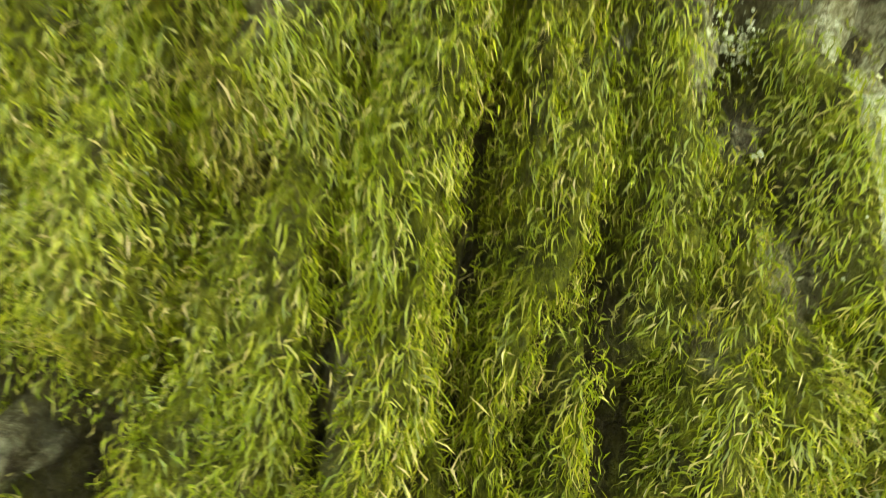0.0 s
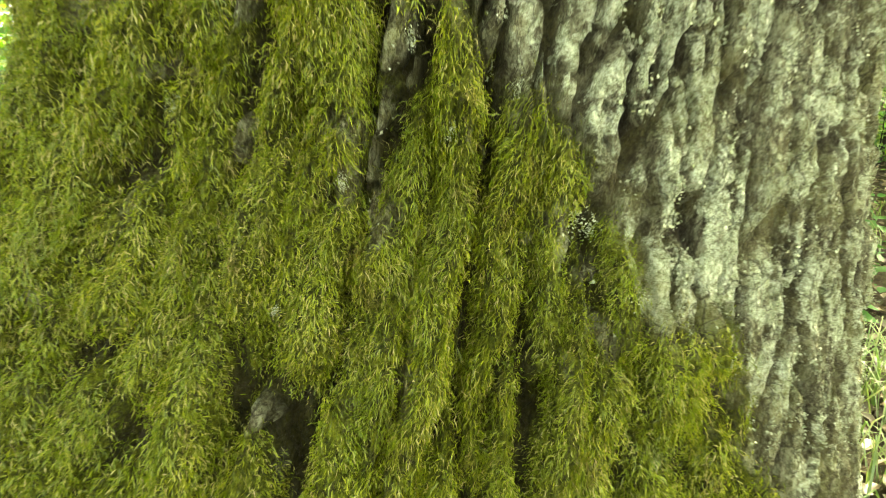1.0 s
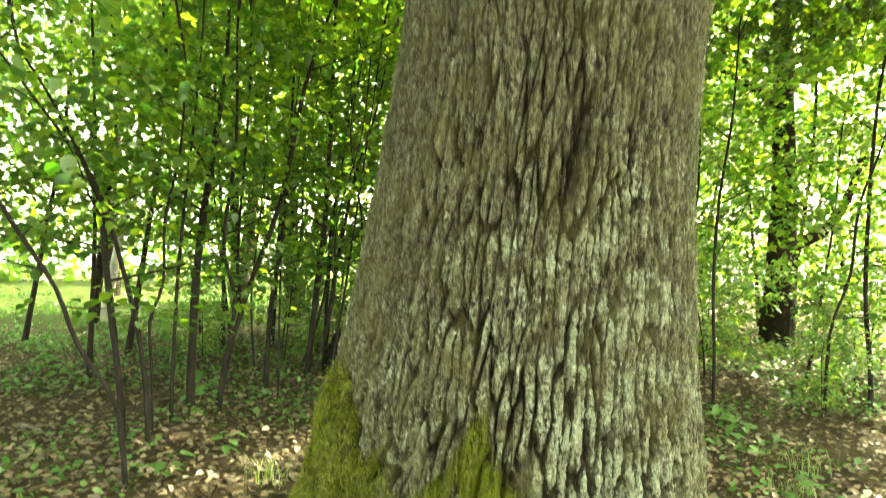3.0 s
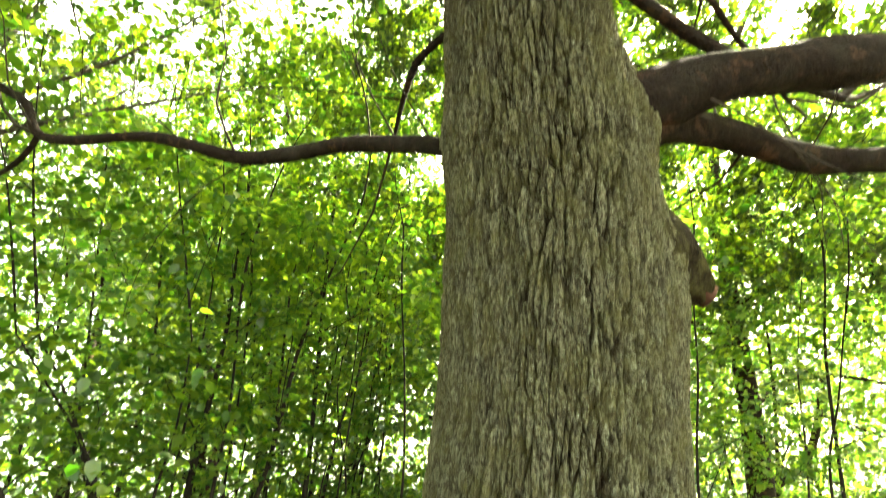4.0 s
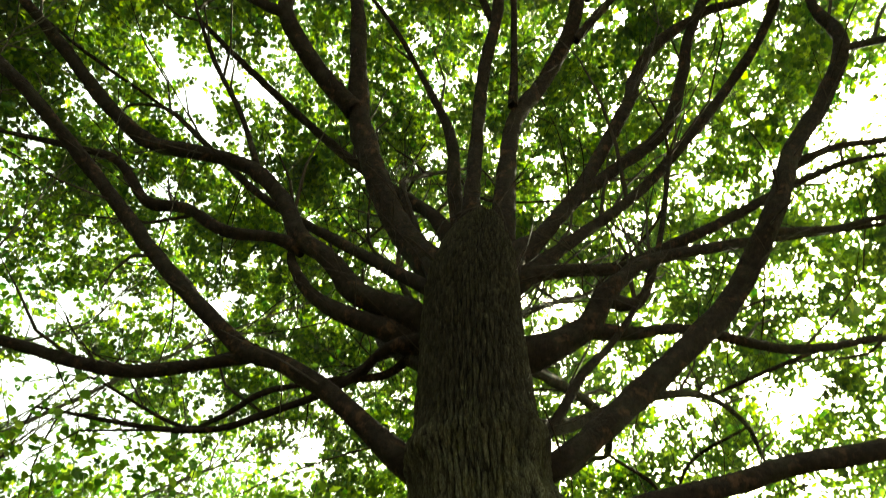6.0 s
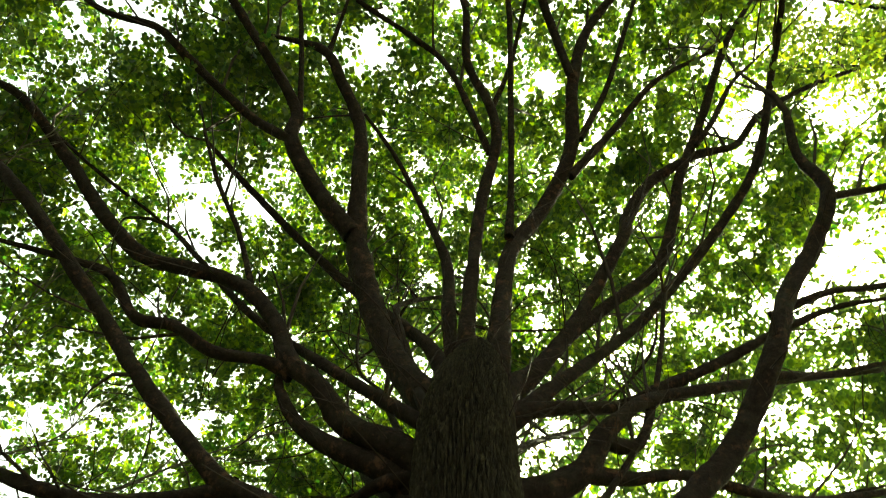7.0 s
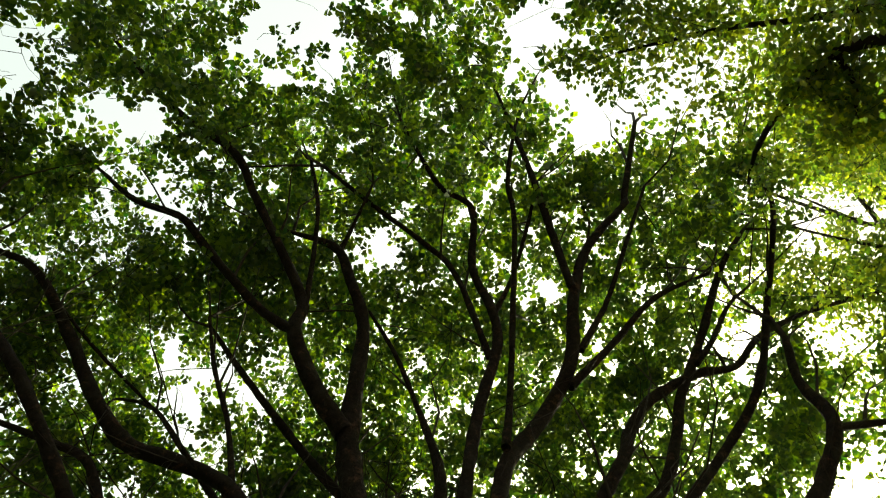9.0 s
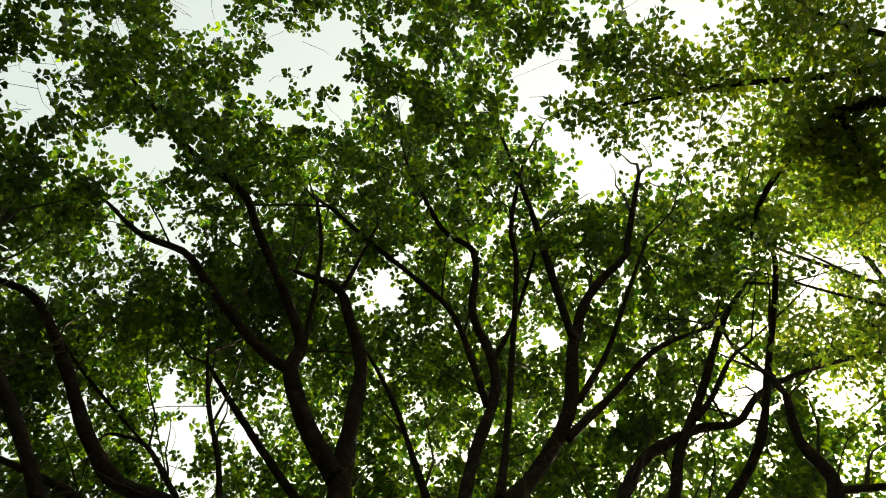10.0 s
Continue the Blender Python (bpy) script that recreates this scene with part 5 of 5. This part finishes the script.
# ---- floor of the wood ----
def build_litter():
    n = 42000
    x = rng.normal(0, 3.6, n) - 0.2
    y = rng.uniform(0, 1, n) ** 1.4 * 11.5 - 1.5
    keep = np.hypot(x + 0.1, y) > 0.55
    x, y = x[keep], y[keep]
    at = np.stack([x, y, ground_height(x, y) + rng.uniform(0.004, 0.03, len(x))], -1)
    a = rng.uniform(0, 2 * np.pi, len(x))
    way = np.stack([np.cos(a), np.sin(a), rng.normal(size=len(x)) * 0.2], -1)
    up = rng.normal(size=(len(x), 3)) * 0.35 + (0, 0, 1)
    ob = new("leaf_litter", leaves_mesh("leaf_litter", DRY_LEAF, at, way, up, rng.uniform(0.03, 0.075, len(x)), M_LITTER))
    tagged(ob, "dry brown fallen leaves on the woodland floor", "leaf litter", kind="stuff")


build_litter()


def build_stub():
    """A short dead branch on the trunk, broken off, with reddish wood at its end."""
    pts = [(0.32, -0.08, 2.44, 0.17), (0.42, -0.07, 2.4, 0.13), (0.49, -0.06, 2.36, 0.085), (0.55, -0.05, 2.32, 0.052)]
    stub = part("branch_stub", tube("branch_stub", pts, M_TRUNK, 18, 0.02, 0.16, 4), oak, "broken branch stub")
    red = make_thin_bark("rotten_red_wood", (0.05, 0.023, 0.014), (0.12, 0.056, 0.033))
    end = [(0.535, -0.053, 2.33, 0.042), (0.565, -0.05, 2.308, 0.042), (0.575, -0.05, 2.3, 0.02)]
    part("broken_end", tube("broken_end", end, red, 12, 0.008, 0.25, 9), stub, "rotten reddish wood")


build_stub()


def build_lichens():
    """Leafy pale lichen rosettes, and crumbs of lichen scattered over the bark's plates."""
    n = Nodes("leafy_lichen")
    mat = n.surface(n.ramp(n.noise(260, 4, 0.7), (0.3, (0.17, 0.18, 0.09)), (0.7, (0.5, 0.53, 0.36))), 0.9, n.bump(n.noise(500), 0.8, 0.003), 0.1)
    spots = [(-25, 0.815, 11), (9.6, 0.775, 15), (11, 0.765, 12), (1, 0.875, 14), (3, 0.86, 10), (13.7, 0.727, 11), (-3.4, 0.763, 8), (-20, 0.93, 10),
             (-34, 0.97, 13), (-33, 0.985, 12), (20, 0.69, 9), (26, 0.66, 11), (-6, 0.89, 9), (-24, 0.84, 10), (24, 0.74, 9), (-9, 0.8, 7), (-2, 0.835, 8), (30, 0.7, 10), (-12, 0.72, 5), (6, 0.655, 5)]
    for deg, z, size in spots:
        phi = radians(deg)
        r = float(trunk_surface(np.array([[phi]]), np.array([[z]]))[0][0, 0]) + 0.003
        mid = np.array([np.interp(z, Z_AT, X_AT) + r * math.sin(phi), -r * math.cos(phi), z])
        out = np.array([math.sin(phi), -math.cos(phi), 0.15])
        at = mid + rng.normal(size=(220, 3)) * (0.0003, 0.0002, 0.0004) * size
        way = rng.normal(size=(220, 3)) + out * 0.5
        up = out + rng.normal(size=(220, 3)) * 0.9
        me = leaves_mesh("lichen", BROAD_LEAF, at, way, up, rng.uniform(0.06, 0.16, 220) * size * 0.001, mat)
        part("lichen", me, oak, "pale grey-green leafy lichen")
    # crumbs
    v = TRUNK_V
    du, dv = np.gradient(v, axis=1), np.gradient(v, axis=0)
    nrm = np.cross(du, dv)
    area = np.linalg.norm(nrm, axis=-1)
    z = v[..., 2]
    phi = np.arctan2(v[..., 0], -v[..., 1])
    w = area * TRUNK_LICHEN**1.5 * ease(layered(phi * 26, z * 34, 3, 191), 0.5, 0.62) * (z > 0.5) * (z < 2.6) * (v[..., 1] < 0)
    count = 24000
    pick = rng.choice(w.size, count, p=(w / w.sum()).ravel())
    nn = nrm.reshape(-1, 3)[pick] / (area.ravel()[pick][:, None] + 1e-12)
    at = v.reshape(-1, 3)[pick] + rng.normal(size=(count, 3)) * 0.0015
    me = leaves_mesh("lichen_crust", FAR_LEAF, at, rng.normal(size=(count, 3)) + nn * 0.4, nn + rng.normal(size=(count, 3)) * 0.5, rng.uniform(0.0014, 0.0042, count), mat)
    part("lichen_crust", me, oak, "pale crumbs of lichen on the bark")["kind"] = "stuff"


build_lichens()


def build_boulder(x, y):
    s = np.linspace(0, 1, 26)
    u, v = np.meshgrid(s * 2 * np.pi, s * np.pi * 0.62, indexing="xy")
    bump = 1 + 0.55 * (layered(np.cos(u) * 2.6 + 9, v * 2.6 + np.sin(u) * 2.6 + 9, 5, 6) - 0.5)
    p = np.stack([0.42 * np.sin(v) * np.cos(u) * bump, 0.4 * np.sin(v) * np.sin(u) * bump, 0.42 * np.cos(v) * bump + 0.12], -1)
    n = len(s)
    i, j = np.meshgrid(np.arange(n - 1), np.arange(n - 1), indexing="ij")
    q = np.stack([i * n + j, (i + 1) * n + j, (i + 1) * n + j + 1, i * n + j + 1], -1).reshape(-1, 4)
    m = Nodes("dark_damp_stone")
    mat = m.surface(m.ramp(m.noise(14, 5, 0.7), (0.35, (0.005, 0.005, 0.004)), (0.7, (0.018, 0.017, 0.011))), 0.97, m.bump(m.noise(30), 0.9, 0.04), 0.05)
    ob = new("boulder", raw_mesh("boulder", p.reshape(-1, 3), q, mat, True))
    ob.location = (x, y, ground_at(x, y))
    tagged(ob, "near-black rounded boulder on the woodland floor", "boulder")


build_boulder(-0.82, 6.1)


def build_log(x, y, turn):
    """A weathered split piece of branch wood."""
    log = thing("fallen_branch", "pale weathered broken branch lying on dry leaves", "branch", at=(x, y, ground_at(x, y) + 0.035))
    log.rotation_euler = (0, 0, radians(turn))
    grey = make_thin_bark("weathered_wood", (0.035, 0.028, 0.02), (0.13, 0.11, 0.08))
    part("wood", tube("wood", [(-0.2, 0.01, 0, 0.012), (-0.08, 0.0, 0.004, 0.02), (0.06, 0.012, 0, 0.018), (0.17, -0.015, -0.005, 0.008)], grey, 9, 0.02, 0.3, 2), log)
    part("splinter", tube("splinter", [(0.0, 0.03, -0.005, 0.01), (0.12, 0.05, 0.005, 0.008), (0.24, 0.045, -0.005, 0.003)], grey, 6, 0.04, 0.1, 3), log)


build_log(-1.1, 0.5, 14)


def one_leaf(name, shape, size, material):
    return leaves_mesh(name, shape, np.zeros((1, 3)), np.array([[1.0, 0, 0]]), np.array([[0, 0, 1.0]]), np.array([size]), material)


HERB_LEAF = one_leaf("leaf", MAPLE_LEAF, 0.1, M_HERB)
ROUND_LEAF = one_leaf("leaf", BROAD_LEAF, 0.085, M_HERB)


def build_seedling(x, y, tall, count, lobed=True):
    """A tree seedling or herb: a thin stem with single leaves in tiers."""
    plant_ob = thing("seedling", "low green seedling with lobed leaves among litter" if lobed else "low herb with soft oval green leaves", "plant", "seedlings on the floor", at=(x, y, ground_at(x, y)))
    bend = rng.normal(size=2) * 0.05
    stem = spline([(0, 0, 0, 0.003), (bend[0], bend[1], tall * 0.6, 0.0025), (bend[0] * 2, bend[1] * 2, tall, 0.0015)], 0.03)
    v, q, tip = tube_arrays(stem, 5, 0)
    part("stem", raw_mesh("stem", v, [q, tip], M_TWIG), plant_ob)
    for k in range(count):
        p = stem[int((0.35 + 0.65 * (k + 1) / count) * (len(stem) - 1)), :3]
        ob = part("leaf", HERB_LEAF if lobed else ROUND_LEAF, plant_ob)
        ob.matrix_basis = Matrix.Translation(p) @ pose(0, 0, 0, rng.uniform(-15, 15), rng.uniform(-12, 25), 137.5 * k + rng.uniform(-20, 20)) @ Matrix.Scale(rng.uniform(0.75, 1.35), 4) @ Matrix.Translation((0.03, 0, 0))


for x, y, tall, count, lobed in ((-1.44, 0.67, 0.14, 7, True), (-1.39, 0.84, 0.17, 8, True), (-1.26, 0.95, 0.2, 9, True), (-1.62, 0.98, 0.14, 7, True), (-1.08, 1.44, 0.17, 10, False), (-0.98, 1.3, 0.16, 9, False), (-1.75, 2.5, 0.16, 9, False),
                                 (-1.5, 3.0, 0.2, 10, False), (-2.0, 1.5, 0.12, 7, True), (1.3, 1.2, 0.17, 10, False), (1.18, 1.05, 0.14, 8, False), (1.7, 1.85, 0.14, 7, False)):
    build_seedling(x, y, tall, count, lobed)
for k in range(34):
    x, y = rng.uniform(-5.0, 4.5), rng.uniform(1.8, 7.5)
    if abs(x) > 0.7 or y > 2.5:
        build_seedling(x, y, rng.uniform(0.1, 0.26), 8, k % 2 == 0)


def build_grass(x, y, tall, count, spread):
    tuft = thing("grass_tuft", "tuft of arching pale green grass blades", "grass", "grass tufts", at=(x, y, ground_at(x, y) - 0.01))
    foot = np.c_[rng.normal(size=(count, 2)) * spread * 0.25, np.zeros(count)]
    a = rng.uniform(0, 2 * np.pi, count)
    out = np.c_[np.cos(a), np.sin(a)] * rng.uniform(0.3, 1.0, (count, 1)) * tall
    wide = np.c_[-np.sin(a), np.cos(a), np.zeros(count)] * rng.uniform(0.0015, 0.0035, (count, 1))
    high = rng.uniform(0.5, 1.0, count) * tall
    rows = []
    for s in (0.0, 0.3, 0.6, 0.85):
        c = foot + np.c_[out * s**1.6, high * (1.9 * s - 1.25 * s * s)]
        rows += [c + wide * (1 - 0.6 * s), c - wide * (1 - 0.6 * s)]
    rows.append(foot + np.c_[out, high * 0.62])
    b = (np.arange(count) * 9)[:, None]
    quads = np.vstack([b + np.array([2 * k, 2 * k + 1, 2 * k + 3, 2 * k + 2]) for k in range(3)])
    part("blade_mass", raw_mesh("blade_mass", np.stack(rows, 1).reshape(-1, 3), [quads, b + np.array([6, 7, 8])], M_GRASS), tuft)["kind"] = "stuff"


for x, y, tall, count in ((1.17, 0.76, 0.3, 70), (1.25, 0.6, 0.26, 60), (0.95, 0.35, 0.24, 50), (0.8, 0.15, 0.2, 40), (1.45, 0.95, 0.24, 50), (2.45, 2.8, 0.25, 50), (2.1, 2.3, 0.2, 40), (-1.07, 1.0, 0.22, 60), (-1.02, 0.72, 0.2, 60), (-0.95, 0.9, 0.18, 40), (-1.1, 2.5, 0.28, 40)):
    build_grass(x, y, tall, count, 0.25)


def build_meadow():
    """Low green growth on the clearing and between the stems."""
    n = 16000
    x, y = rng.uniform(-12, 12, n), rng.uniform(7.5, 20, n)
    keep = (layered(x * 0.6, y * 0.6, 3, 12) > 0.42) & ((x < -1.2) | (rng.random(n) < 0.25))
    x, y = x[keep], y[keep]
    at = np.stack([x, y, ground_height(x, y)], -1)
    way = rng.normal(size=at.shape) * (0.5, 0.5, 0.2) + (0, 0, 0.8)
    ob = new("meadow_plants", leaves_mesh("meadow_plants", FAR_LEAF, at, way, rng.normal(size=at.shape), rng.uniform(0.03, 0.09, len(x)), M_HERB))
    tagged(ob, "low green meadow plants and grass", "plants", kind="stuff")


build_meadow()


def build_ground_cover():
    """Small green herbs in patches among the fallen leaves."""
    n = 15000
    x, y = rng.uniform(-6.5, 6.0, n), 1.2 + rng.uniform(0, 1, n) ** 0.8 * 8
    keep = layered(x * 0.9 + 3, y * 0.9, 3, 44) + 0.02 * y > 0.56
    x, y = x[keep], y[keep]
    at = np.stack([x, y, ground_height(x, y) + rng.uniform(0.0, 0.07, len(x))], -1)
    way = rng.normal(size=at.shape) * (0.8, 0.8, 0.15) + (0, 0, 0.3)
    up = rng.normal(size=at.shape) * 0.3 + (0, 0, 1)
    ob = new("ground_herbs", leaves_mesh("ground_herbs", BROAD_LEAF, at, way, up, rng.uniform(0.03, 0.075, len(x)), M_HERB))
    tagged(ob, "patches of low green herbs among fallen leaves", "plants", kind="stuff")


build_ground_cover()


def build_bare_tree(x, y):
    """A thinly leaved tree with many upswept pale twigs."""
    tree = thing("sparse_tree", "thin airy tree with upswept bare grey twigs", "tree")
    base = ground_at(x, y)
    stem = [(x, y, base - 0.1, 0.1), (x + 0.1, y, base + 2.2, 0.085), (x - 0.1, y + 0.1, base + 4.6, 0.065)]
    part("trunk", tube("trunk", stem, M_SAPLING, 8, 0.2, 0.05, 3), tree)
    fine = []
    for k in range(15):
        a = 2.4 * k
        way = np.array([math.cos(a) * 0.6 + 0.25, math.sin(a) * 0.6, 1.0])
        foot = np.array([x - 0.1, y + 0.1, base + rng.uniform(3.4, 4.6)])
        c = grow(foot, way, rng.uniform(4.0, 6.5), 0.038, 0.24, 0.06)
        v, q, tip = tube_arrays(c, 5, 0.04, k)
        part("limb", raw_mesh("limb", v, [q, tip], M_GREY_TWIG, True), tree)
        for j in range(3, len(c)):
            for _ in range(2):
                fine.append(grow(c[j, :3], rng.normal(size=3) * 0.5 + (c[j, :3] - c[j - 1, :3]) * 4, rng.uniform(0.6, 1.5), 0.009, 0.2, 0.1))
    part("twig", many_tubes("twig", fine, M_GREY_TWIG, 3), tree)["kind"] = "stuff"
    tips = np.array([t[-1, :3] for t in fine])
    at, way, up, size = spray_leaves(tips, 0.12, 2, 0.06, 0.8)
    part("crown", leaves_mesh("crown", BROAD_LEAF, at, way, up, size, M_WOOD_LEAF), tree)["kind"] = "stuff"


build_bare_tree(-5.1, 3.3)

birch = build_tree("birch", "leaning tree with pale birch bark at the clearing's edge", 9, 0.085, 4.2, 2.2, 8, 30, 0.12, (1.3, 0.2), seed=21, limbs=9, bark=M_PALE)
plant(birch, -6.0, 11.4)

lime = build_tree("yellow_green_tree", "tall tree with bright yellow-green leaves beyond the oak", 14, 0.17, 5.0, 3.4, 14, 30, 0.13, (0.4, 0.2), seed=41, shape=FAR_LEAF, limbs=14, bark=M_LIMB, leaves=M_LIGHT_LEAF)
plant(lime, -10.9, -4.4)
